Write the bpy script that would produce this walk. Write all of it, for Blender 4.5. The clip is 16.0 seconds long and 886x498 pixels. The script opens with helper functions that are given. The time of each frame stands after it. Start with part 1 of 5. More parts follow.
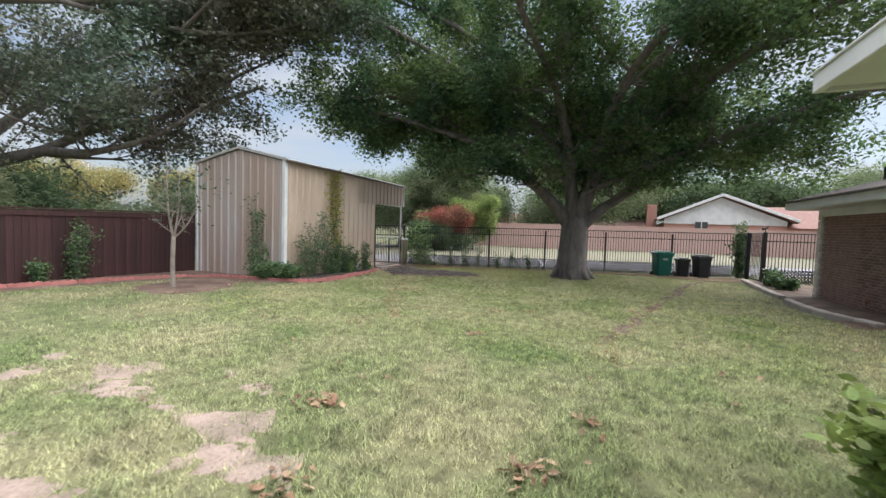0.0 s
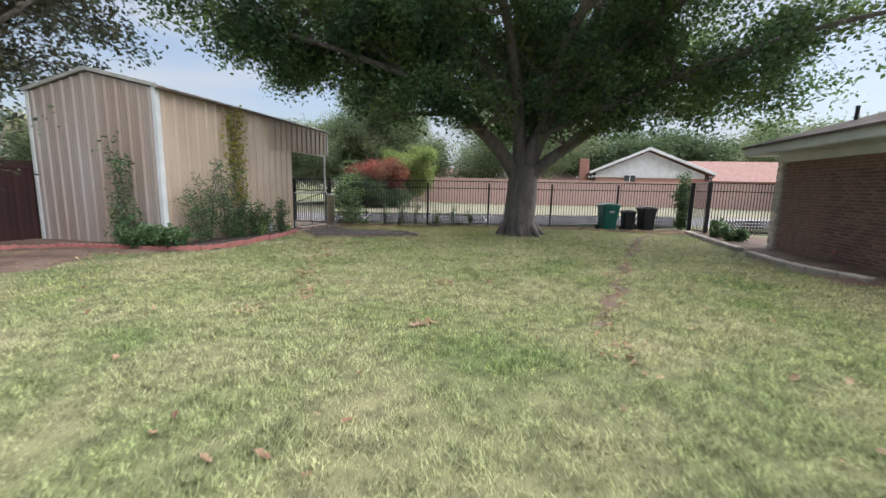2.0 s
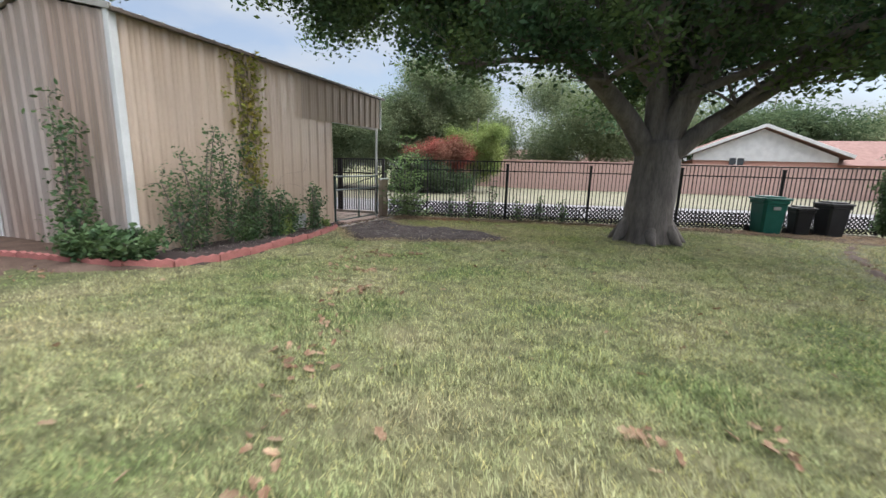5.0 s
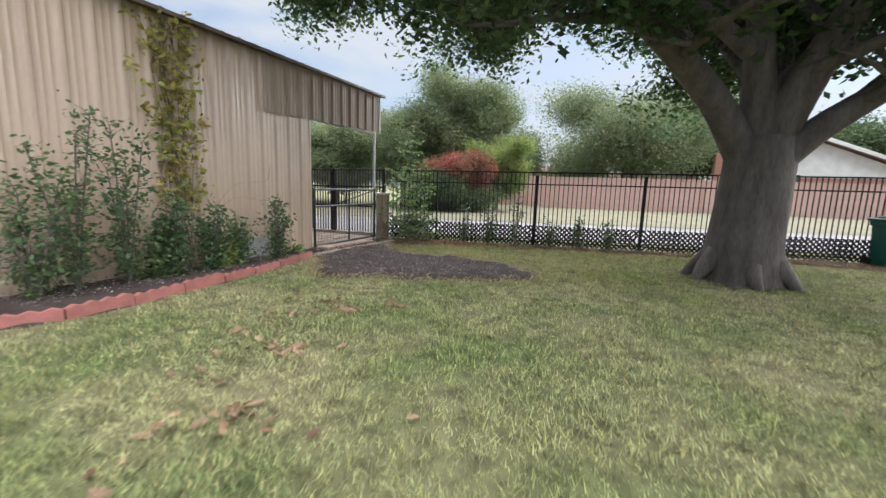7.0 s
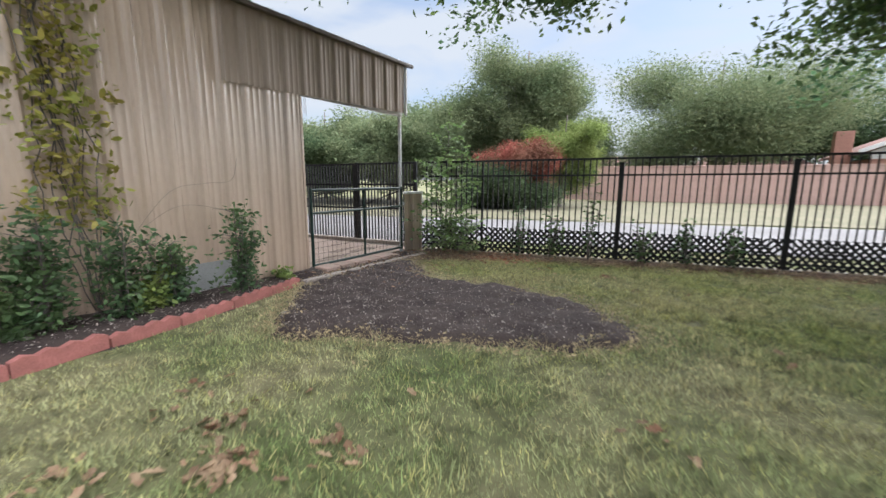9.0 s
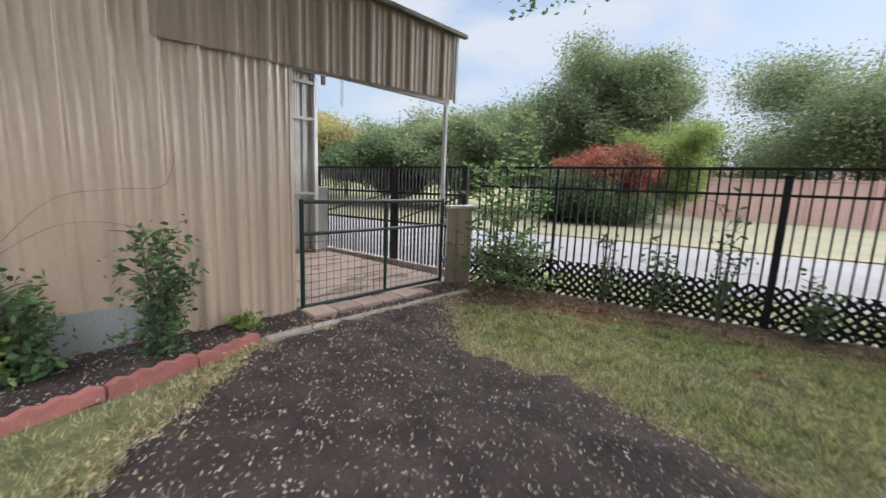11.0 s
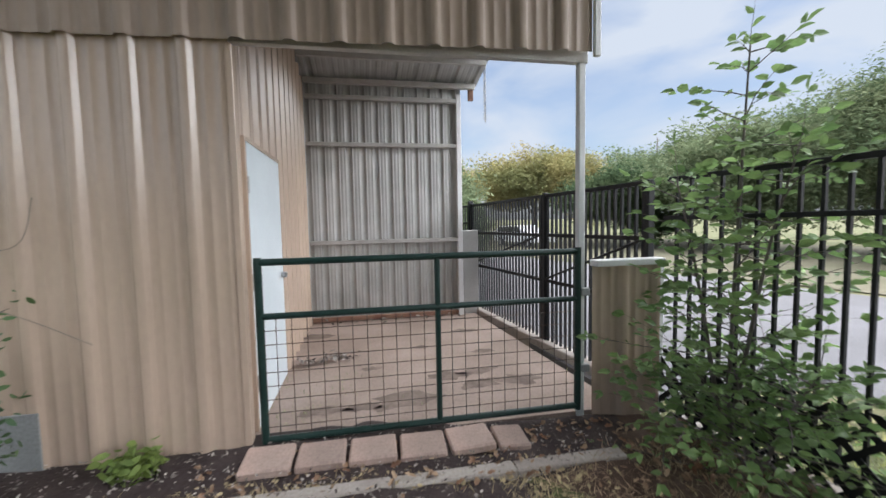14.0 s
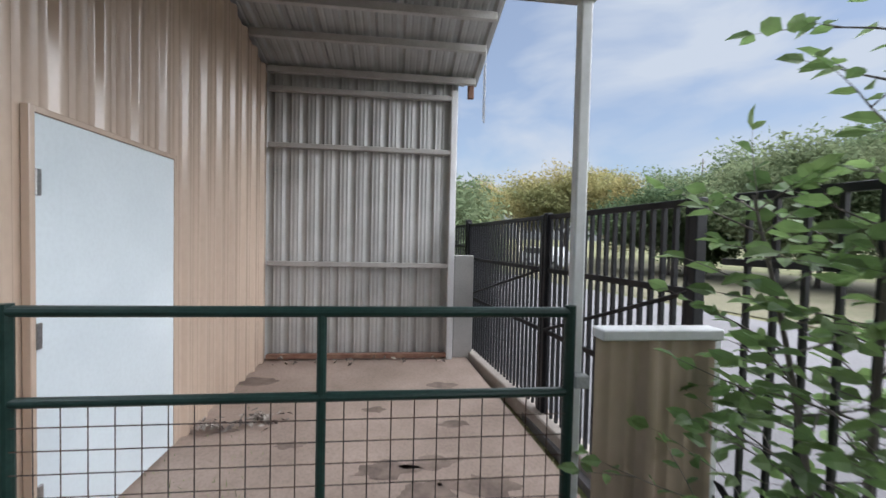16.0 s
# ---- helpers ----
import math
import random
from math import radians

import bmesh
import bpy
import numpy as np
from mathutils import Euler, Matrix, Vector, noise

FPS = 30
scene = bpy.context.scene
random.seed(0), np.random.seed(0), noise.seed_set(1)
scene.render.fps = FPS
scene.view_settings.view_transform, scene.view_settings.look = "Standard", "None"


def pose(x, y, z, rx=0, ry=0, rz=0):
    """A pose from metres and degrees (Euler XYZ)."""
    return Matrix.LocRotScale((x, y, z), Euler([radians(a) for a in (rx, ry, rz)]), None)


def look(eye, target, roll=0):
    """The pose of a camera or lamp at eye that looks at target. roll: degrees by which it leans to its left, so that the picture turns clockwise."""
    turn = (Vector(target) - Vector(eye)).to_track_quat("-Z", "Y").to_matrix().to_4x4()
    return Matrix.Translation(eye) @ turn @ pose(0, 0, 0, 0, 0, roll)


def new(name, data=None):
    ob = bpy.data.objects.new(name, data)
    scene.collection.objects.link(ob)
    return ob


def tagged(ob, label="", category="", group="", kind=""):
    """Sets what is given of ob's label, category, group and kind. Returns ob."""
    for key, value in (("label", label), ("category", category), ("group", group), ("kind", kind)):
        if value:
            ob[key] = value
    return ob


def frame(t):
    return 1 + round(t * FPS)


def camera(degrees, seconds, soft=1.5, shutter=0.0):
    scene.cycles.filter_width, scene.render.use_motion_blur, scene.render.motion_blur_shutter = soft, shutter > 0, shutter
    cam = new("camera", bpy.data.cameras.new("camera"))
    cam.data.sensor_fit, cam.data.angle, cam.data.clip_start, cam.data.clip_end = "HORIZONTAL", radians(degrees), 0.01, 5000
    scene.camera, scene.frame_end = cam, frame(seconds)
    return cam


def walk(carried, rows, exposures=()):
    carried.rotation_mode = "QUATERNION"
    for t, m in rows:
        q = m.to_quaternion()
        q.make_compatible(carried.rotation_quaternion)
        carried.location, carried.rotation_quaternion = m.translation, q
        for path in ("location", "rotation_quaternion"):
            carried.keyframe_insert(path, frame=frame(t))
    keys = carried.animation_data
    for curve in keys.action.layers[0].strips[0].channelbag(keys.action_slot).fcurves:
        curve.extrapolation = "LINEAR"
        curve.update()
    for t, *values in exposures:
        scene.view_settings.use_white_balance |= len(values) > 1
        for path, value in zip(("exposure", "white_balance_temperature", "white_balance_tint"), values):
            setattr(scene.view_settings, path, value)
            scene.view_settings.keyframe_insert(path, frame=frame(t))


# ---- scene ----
cam = camera(94.6, 16.0, shutter=0.5)
PATH = [
    (0, (-0.426, 0.545, 1.812), (-1.154, 2.405, 1.705), 1.9),
    (0.5, (-0.614, 0.945, 1.739), (-1.304, 2.819, 1.621), 1.7),
    (1, (-0.854, 1.361, 1.652), (-1.386, 3.278, 1.447), 1.2),
    (1.5, (-0.954, 1.847, 1.651), (-1.395, 3.78, 1.393), 1.1),
    (2, (-1.089, 2.407, 1.64), (-1.505, 4.339, 1.335), 1.4),
    (2.5, (-1.342, 2.966, 1.643), (-1.767, 4.89, 1.298), 1.9),
    (3, (-1.595, 3.593, 1.658), (-2.086, 5.503, 1.323), 2.0),
    (3.5, (-1.966, 4.175, 1.665), (-2.487, 6.072, 1.306), 2.2),
    (4, (-2.265, 4.769, 1.65), (-2.848, 6.643, 1.262), 1.9),
    (4.2, (-2.377, 5.029, 1.666), (-2.996, 6.89, 1.273), 1.6),
    (6.3, (-3.155, 7.727, 1.41), (-3.884, 9.553, 1.04), 1.9),
    (6.5, (-3.254, 8.008, 1.39), (-4.01, 9.829, 1.054), 1.7),
    (7, (-3.357, 8.661, 1.431), (-4.147, 10.473, 1.125), 1.9),
    (7.5, (-3.488, 9.288, 1.437), (-4.33, 11.078, 1.142), 1.4),
    (8, (-3.699, 9.955, 1.45), (-4.617, 11.707, 1.154), 0.9),
    (8.5, (-3.922, 10.544, 1.452), (-4.887, 12.267, 1.14), 0.5),
    (9, (-4.152, 11.181, 1.443), (-5.203, 12.849, 1.108), 0.3),
    (9.2, (-4.275, 11.415, 1.432), (-5.359, 13.061, 1.093), 0.4),
    (11.3, (-5.21, 13.605, 1.549), (-6.623, 14.985, 1.229), 1.9),
    (11.5, (-5.283, 13.825, 1.55), (-6.751, 15.144, 1.226), 1.4),
    (12, (-5.508, 14.353, 1.538), (-7.115, 15.51, 1.259), 0.6),
    (12.5, (-5.734, 14.881, 1.51), (-7.483, 15.828, 1.295), -0.3),
    (13, (-6.002, 15.394, 1.482), (-7.845, 16.152, 1.313), -0.7),
    (13.5, (-6.264, 15.883, 1.5), (-8.184, 16.421, 1.353), -1.1),
    (14, (-6.508, 16.248, 1.519), (-8.467, 16.629, 1.38), -1.1),
    (14.5, (-6.834, 16.595, 1.527), (-8.807, 16.9, 1.412), -1.0),
    (15, (-7.094, 16.873, 1.539), (-9.075, 17.124, 1.43), -0.6),
    (15.5, (-7.366, 17.013, 1.574), (-9.342, 17.308, 1.478), 0.7),
    (16, (-7.607, 17.066, 1.595), (-9.593, 17.294, 1.535), 1.3),
]
walk(cam, [(t, look(eye, target, roll)) for t, eye, target, roll in PATH], exposures=[(0, 1.78, 6250, 10), (4, 1.78, 6200, 10), (7, 1.95, 6350, 10), (9, 2.0, 6250, 10), (11.5, 1.95, 6250, 10), (14.5, 1.88, 6100, 10), (16, 1.75, 6050, 10)])

# ---- world and light ----
world = bpy.data.worlds.new("overcast")
scene.world = world
world.use_nodes = True
wt = world.node_tree
wt.nodes.clear()
w_out = wt.nodes.new("ShaderNodeOutputWorld")
w_bg = wt.nodes.new("ShaderNodeBackground")
w_sky = wt.nodes.new("ShaderNodeTexSky")
w_sky.sky_type = "NISHITA"
w_sky.sun_disc = False
w_sky.sun_elevation = radians(61)
w_sky.sun_rotation = radians(43)
w_sky.dust_density = 2.5
w_co = wt.nodes.new("ShaderNodeTexCoord")
w_map = wt.nodes.new("ShaderNodeMapping")
w_map.inputs["Scale"].default_value = (1.6, 1.6, 4.5)
w_noise = wt.nodes.new("ShaderNodeTexNoise")
w_noise.inputs["Scale"].default_value = 1.7
w_noise.inputs["Detail"].default_value = 6
w_noise.inputs["Distortion"].default_value = 0.4
w_ramp = wt.nodes.new("ShaderNodeValToRGB")
w_ramp.color_ramp.elements[0].position = 0.40
w_ramp.color_ramp.elements[0].color = (0.3, 0.3, 0.3, 1)
w_ramp.color_ramp.elements[1].position = 0.60
w_ramp.color_ramp.elements[1].color = (0.95, 0.95, 0.95, 1)
w_mix = wt.nodes.new("ShaderNodeMixRGB")
w_mix.inputs[2].default_value = (3.9, 4.15, 4.5, 1)
wt.links.new(w_co.outputs["Generated"], w_map.inputs[0])
wt.links.new(w_map.outputs[0], w_noise.inputs["Vector"])
wt.links.new(w_noise.outputs["Fac"], w_ramp.inputs[0])
wt.links.new(w_ramp.outputs[0], w_mix.inputs[0])
wt.links.new(w_sky.outputs[0], w_mix.inputs[1])
wt.links.new(w_mix.outputs[0], w_bg.inputs[0])
w_bg.inputs[1].default_value = 0.05
wt.links.new(w_bg.outputs[0], w_out.inputs[0])
sun = new("sun", bpy.data.lights.new("sun", "SUN"))
sun.data.energy = 3.5
sun.data.angle = radians(120)
sun.data.color = (1.0, 0.975, 0.955)
sun.matrix_world = look((6.5, 7, 17), (0, 0, 0))

# ---- materials ----


def mat(name, c1, c2=None, rough=0.8, scale=4.0, fine=60.0, bump=0.15, metal=0.0, stretch=(1, 1, 1), vary=0.0, leaf=0.0, spec=0.3, piece=0.12, contrast=0.5, grain=0.35):
    """A surface of two colours mixed at two scales, with fine relief. vary: spread by island; piece: by object; leaf: share of light let through."""
    m = bpy.data.materials.new(name)
    m.use_nodes = True
    nt = m.node_tree
    nodes, links = nt.nodes, nt.links
    b = nodes["Principled BSDF"]
    c2 = c2 or tuple(v * 0.75 for v in c1)
    co = nodes.new("ShaderNodeTexCoord")
    mp = nodes.new("ShaderNodeMapping")
    mp.inputs["Scale"].default_value = stretch
    links.new(co.outputs["Object"], mp.inputs[0])
    n1 = nodes.new("ShaderNodeTexNoise")
    n1.inputs["Scale"].default_value = scale
    n1.inputs["Detail"].default_value = 5
    n2 = nodes.new("ShaderNodeTexNoise")
    n2.inputs["Scale"].default_value = fine
    n2.inputs["Detail"].default_value = 3
    links.new(mp.outputs[0], n1.inputs["Vector"])
    links.new(mp.outputs[0], n2.inputs["Vector"])
    r1 = nodes.new("ShaderNodeValToRGB")
    r1.color_ramp.elements[0].position = 0.5 - 0.25 * contrast
    r1.color_ramp.elements[1].position = 0.5 + 0.25 * contrast
    r1.color_ramp.elements[0].color = (*c1, 1)
    r1.color_ramp.elements[1].color = (*c2, 1)
    links.new(n1.outputs["Fac"], r1.inputs[0])
    mul = nodes.new("ShaderNodeMixRGB")
    mul.blend_type = "MULTIPLY"
    mul.inputs[0].default_value = grain
    g = nodes.new("ShaderNodeValToRGB")
    g.color_ramp.elements[0].position = 0.3
    g.color_ramp.elements[0].color = (0.45, 0.45, 0.45, 1)
    g.color_ramp.elements[1].position = 0.6
    links.new(n2.outputs["Fac"], g.inputs[0])
    links.new(r1.outputs[0], mul.inputs[1])
    links.new(g.outputs[0], mul.inputs[2])
    hsv = nodes.new("ShaderNodeHueSaturation")
    links.new(mul.outputs[0], hsv.inputs["Color"])
    if vary:
        geo = nodes.new("ShaderNodeNewGeometry")
        mr = nodes.new("ShaderNodeMapRange")
        mr.inputs["To Min"].default_value, mr.inputs["To Max"].default_value = 1 - vary, 1 + vary
        links.new(geo.outputs["Random Per Island"], mr.inputs["Value"])
        links.new(mr.outputs[0], hsv.inputs["Value"])
    elif piece:
        oi = nodes.new("ShaderNodeObjectInfo")
        mr = nodes.new("ShaderNodeMapRange")
        mr.inputs["To Min"].default_value, mr.inputs["To Max"].default_value = 1 - piece, 1 + piece
        links.new(oi.outputs["Random"], mr.inputs["Value"])
        links.new(mr.outputs[0], hsv.inputs["Value"])
    links.new(hsv.outputs[0], b.inputs["Base Color"])
    b.inputs["Roughness"].default_value = rough
    b.inputs["Metallic"].default_value = metal
    b.inputs["Specular IOR Level"].default_value = spec
    if bump:
        bp = nodes.new("ShaderNodeBump")
        bp.inputs["Strength"].default_value = bump
        bp.inputs["Distance"].default_value = 0.01
        links.new(n2.outputs["Fac"], bp.inputs["Height"])
        links.new(bp.outputs[0], b.inputs["Normal"])
    if leaf:
        tr = nodes.new("ShaderNodeBsdfTranslucent")
        mx = nodes.new("ShaderNodeMixShader")
        mx.inputs[0].default_value = leaf
        links.new(hsv.outputs[0], tr.inputs[0])
        links.new(b.outputs[0], mx.inputs[1])
        links.new(tr.outputs[0], mx.inputs[2])
        links.new(mx.outputs[0], nodes["Material Output"].inputs[0])
    return m


# Ground darker than the blades: shadow between them put into its colour.
M_LAWN = mat("lawn", (0.10, 0.12, 0.048), (0.20, 0.185, 0.10), rough=0.95, scale=0.8, fine=7, bump=0.6, piece=0, contrast=0.75, grain=0.8)
M_GRASS = mat("grass_blade", (0.25, 0.33, 0.125), (0.49, 0.475, 0.28), rough=0.7, scale=0.8, fine=7, bump=0, vary=0.6, leaf=0.35, contrast=0.7, grain=0.9)
M_MULCH = mat("mulch", (0.042, 0.030, 0.029), (0.068, 0.051, 0.047), rough=0.95, scale=3, fine=40, bump=1.0, piece=0)
M_CHIP = mat("mulch_chip", (0.10, 0.075, 0.068), (0.44, 0.40, 0.36), rough=0.9, scale=12, fine=50, vary=0.5)
# Yellow-green blades, their colour raised to offset the tree's shade.
M_GRASSYEL = mat("lifted_yellow_grass", (0.50, 0.52, 0.18), (0.66, 0.58, 0.32), rough=0.7, scale=0.9, fine=7, bump=0, vary=0.5, leaf=0.35, contrast=0.7, grain=0.7)
M_STRAW = mat("straw", (0.52, 0.43, 0.25), (0.38, 0.30, 0.18), rough=0.8, scale=8, fine=40, vary=0.35, leaf=0.2)
M_THATCH = mat("dead_thatch", (0.33, 0.23, 0.155), (0.47, 0.37, 0.23), rough=0.85, scale=1.5, fine=9, bump=0, vary=0.5, leaf=0.15)
M_BARE = mat("bare_earth", (0.33, 0.25, 0.21), (0.23, 0.18, 0.145), rough=0.95, scale=4, fine=40, bump=0.6, piece=0, grain=0.5)
M_VERGE = mat("dormant_verge", (0.165, 0.152, 0.105), (0.135, 0.132, 0.085), rough=0.95, scale=0.5, fine=9, bump=0.5, piece=0, grain=0.4)
M_SOIL = mat("soil", (0.10, 0.065, 0.05), (0.16, 0.11, 0.085), rough=0.95, scale=2, fine=30, bump=0.9, piece=0)
M_DRYLEAF = mat("dry_leaf", (0.22, 0.12, 0.075), (0.40, 0.29, 0.19), rough=0.8, scale=8, fine=40, vary=0.35, leaf=0.2)
M_RUSTLEAF = mat("rust_leaf", (0.33, 0.13, 0.08), (0.42, 0.24, 0.15), rough=0.8, scale=8, fine=40, vary=0.35, leaf=0.2)
M_TAN = mat("tan_metal_siding", (0.55, 0.43, 0.335), (0.48, 0.37, 0.29), rough=0.24, scale=0.7, fine=30, bump=0.02, stretch=(1, 1, 0.5), piece=0.03, spec=0.95, grain=0.08)
# Front gable siding, darker and greyer than M_TAN.
M_TAN_FRONT = mat("front_metal_siding", (0.36, 0.27, 0.22), (0.46, 0.42, 0.40), rough=0.32, scale=0.5, fine=30, bump=0.02, stretch=(1, 1, 0.4), piece=0.06, spec=0.7, grain=0.1)
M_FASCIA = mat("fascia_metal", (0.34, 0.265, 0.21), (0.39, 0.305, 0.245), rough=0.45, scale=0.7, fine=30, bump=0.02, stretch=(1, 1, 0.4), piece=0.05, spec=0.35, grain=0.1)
M_DARKTRIM = mat("dark_eave_trim", (0.10, 0.08, 0.07), (0.15, 0.12, 0.10), rough=0.5, scale=4, bump=0.05)
M_GALV = mat("galvanised_sheet", (0.52, 0.52, 0.51), (0.43, 0.43, 0.42), rough=0.45, scale=2, fine=80, bump=0.03, metal=0.35, piece=0.04, grain=0.2)
M_STEEL = mat("grey_purlin", (0.50, 0.49, 0.47), (0.42, 0.40, 0.38), rough=0.5, scale=4, bump=0.05, metal=0.2, grain=0.2)
M_RUST = mat("rusty_steel", (0.20, 0.10, 0.07), (0.28, 0.17, 0.12), rough=0.8, scale=6, bump=0.3)
M_WHITE = mat("white_paint", (0.72, 0.73, 0.74), (0.63, 0.64, 0.65), rough=0.5, scale=2, fine=40, bump=0.05, piece=0, grain=0.12)
M_DOOR = mat("pale_door_paint", (0.70, 0.76, 0.79), (0.64, 0.70, 0.73), rough=0.45, scale=1.5, fine=40, bump=0.03, piece=0, grain=0.08)
M_CONC = mat("concrete_slab", (0.42, 0.33, 0.28), (0.31, 0.24, 0.20), rough=0.8, scale=1.4, fine=50, bump=0.2, piece=0.06, contrast=0.7)
M_KERB = mat("pale_concrete", (0.42, 0.38, 0.34), (0.33, 0.29, 0.26), rough=0.85, scale=3, fine=50, bump=0.3)
M_STAIN = mat("floor_stain", (0.17, 0.13, 0.11), (0.27, 0.21, 0.175), rough=0.9, scale=5, fine=30, piece=0)
M_PAVER = mat("paver", (0.44, 0.32, 0.27), (0.37, 0.28, 0.24), rough=0.85, scale=5, fine=60, bump=0.3, piece=0.15)
M_EDGE = mat("red_edging", (0.42, 0.165, 0.15), (0.33, 0.135, 0.12), rough=0.85, scale=5, fine=60, bump=0.35, piece=0.1)
M_IRON = mat("black_iron", (0.014, 0.015, 0.018), (0.022, 0.022, 0.025), rough=0.45, scale=6, bump=0.05, piece=0)
M_LATT = mat("black_lattice", (0.016, 0.016, 0.018), (0.028, 0.027, 0.028), rough=0.7, scale=6, bump=0.1, piece=0.2)
M_GATE = mat("green_tube", (0.012, 0.032, 0.027), (0.018, 0.042, 0.036), rough=0.35, scale=5, bump=0.03, piece=0)
M_WIRE = mat("mesh_wire", (0.03, 0.03, 0.03), (0.09, 0.055, 0.04), rough=0.6, scale=5, bump=0, piece=0)
M_BARK = mat("oak_bark", (0.12, 0.105, 0.098), (0.21, 0.185, 0.17), rough=0.9, scale=3, fine=16, bump=0.9, stretch=(2.2, 2.2, 0.5), piece=0, contrast=0.7, grain=0.5)
M_BARK2 = mat("pale_bark", (0.30, 0.26, 0.22), (0.21, 0.18, 0.155), rough=0.85, scale=5, fine=30, bump=0.4, piece=0)
M_LEAF = mat("oak_leaf", (0.062, 0.12, 0.06), (0.125, 0.18, 0.06), rough=0.55, scale=0.6, fine=8, bump=0, vary=0.45, leaf=0.55, spec=0.2)
M_LEAF2 = mat("mixed_leaf", (0.08, 0.125, 0.08), (0.125, 0.12, 0.08), rough=0.6, scale=0.35, fine=8, bump=0, vary=0.4, leaf=0.3)
M_LEAFBG = mat("far_leaf", (0.145, 0.195, 0.105), (0.215, 0.25, 0.14), rough=0.9, scale=0.5, fine=4, bump=0, vary=0.22, leaf=0.35, spec=0.1)
M_LEAFYEL = mat("yellow_leaf", (0.34, 0.28, 0.12), (0.21, 0.22, 0.10), rough=0.9, scale=0.3, fine=4, bump=0, vary=0.22, leaf=0.35, spec=0.1)
M_LEAFRED = mat("red_leaf", (0.36, 0.11, 0.09), (0.24, 0.12, 0.085), rough=0.8, scale=0.5, fine=4, bump=0, vary=0.25, leaf=0.3, spec=0.1)
M_LEAFWOOD = mat("dark_far_leaf", (0.065, 0.105, 0.055), (0.11, 0.15, 0.075), rough=0.9, scale=0.5, fine=4, bump=0, vary=0.22, leaf=0.35, spec=0.1)
M_LEAFFAR = mat("light_far_leaf", (0.17, 0.24, 0.075), (0.25, 0.30, 0.11), rough=0.9, scale=0.5, fine=4, bump=0, vary=0.22, leaf=0.35, spec=0.1)
M_LEAFSH = mat("shrub_leaf", (0.075, 0.14, 0.065), (0.13, 0.20, 0.08), rough=0.45, scale=3, fine=20, bump=0, vary=0.4, leaf=0.3)
M_LEAFSAP = mat("sapling_leaf", (0.15, 0.25, 0.09), (0.24, 0.35, 0.13), rough=0.45, scale=3, fine=20, bump=0, vary=0.35, leaf=0.4)
M_CAR = mat("car_paint", (0.62, 0.63, 0.65), (0.58, 0.59, 0.61), rough=0.25, scale=2, bump=0, piece=0, grain=0.05)
M_LEAFLT = mat("light_shrub_leaf", (0.17, 0.26, 0.07), (0.28, 0.35, 0.10), rough=0.45, scale=3, fine=20, bump=0, vary=0.35, leaf=0.35)
M_VINE = mat("vine_leaf", (0.28, 0.31, 0.065), (0.36, 0.30, 0.08), rough=0.55, scale=2.5, fine=20, bump=0, vary=0.4, leaf=0.3)
M_BRICK = mat("brown_brick", (0.19, 0.115, 0.095), (0.27, 0.17, 0.14), rough=0.85, scale=6, fine=60, bump=0.4, piece=0.3)
M_MORTAR = mat("mortar", (0.38, 0.33, 0.30), (0.32, 0.28, 0.25), rough=0.95, scale=6, fine=60, bump=0.3, piece=0)
M_QUOIN = mat("cream_brick", (0.62, 0.57, 0.50), (0.54, 0.49, 0.43), rough=0.85, scale=6, fine=60, bump=0.3, piece=0.08)
M_SHING = mat("shingle", (0.10, 0.085, 0.08), (0.15, 0.125, 0.115), rough=0.95, scale=4, fine=70, bump=0.5, piece=0.2)
M_WOOD = mat("redwood_board", (0.060, 0.026, 0.025), (0.038, 0.018, 0.018), rough=0.75, scale=2.5, fine=25, bump=0.3, stretch=(3, 3, 0.4), piece=0.25)
M_PINK = mat("cedar_board", (0.58, 0.40, 0.36), (0.50, 0.34, 0.30), rough=0.85, scale=1.5, fine=25, bump=0.2, stretch=(3, 3, 0.5), piece=0.1, vary=0.15)
M_PBRICK = mat("pink_brick", (0.46, 0.25, 0.20), (0.40, 0.22, 0.18), rough=0.85, scale=8, fine=30, bump=0.2, piece=0)
M_RROOF = mat("red_shingle", (0.20, 0.115, 0.10), (0.25, 0.15, 0.13), rough=0.9, scale=3, fine=30, bump=0.3, piece=0)
M_ROAD = mat("concrete_road", (0.175, 0.172, 0.182), (0.15, 0.147, 0.154), rough=0.85, scale=0.8, fine=40, bump=0.15, piece=0)
M_BING = mat("green_bin_plastic", (0.012, 0.11, 0.085), (0.016, 0.125, 0.10), rough=0.45, scale=3, bump=0.05, piece=0)
M_BINK = mat("black_bin_plastic", (0.018, 0.019, 0.022), (0.025, 0.026, 0.03), rough=0.5, scale=3, bump=0.05, piece=0)
M_GREY = mat("grey_metal_flap", (0.33, 0.34, 0.34), (0.27, 0.28, 0.28), rough=0.5, scale=3, bump=0.05, piece=0)
M_GLASS = mat("dark_window_glass", (0.03, 0.035, 0.04), (0.04, 0.045, 0.05), rough=0.05, scale=3, bump=0, piece=0, spec=0.8)
M_CHROME = mat("dull_chrome", (0.5, 0.5, 0.5), (0.42, 0.42, 0.42), rough=0.3, scale=5, bump=0, metal=0.9, piece=0)

# ---- mesh helpers ----


def ground_z(x, y):
    x, y = min(max(x, -25), 8), min(max(y, -12), 22)
    return 0.38 - 0.022 * y + 0.013 * (x + 3)


def mesh_ob(name, bm, material, smooth=False):
    me = bpy.data.meshes.new(name)
    bmesh.ops.recalc_face_normals(bm, faces=bm.faces)
    bm.to_mesh(me)
    bm.free()
    if smooth:
        for p in me.polygons:
            p.use_smooth = True
    me.materials.append(material)
    return new(name, me)


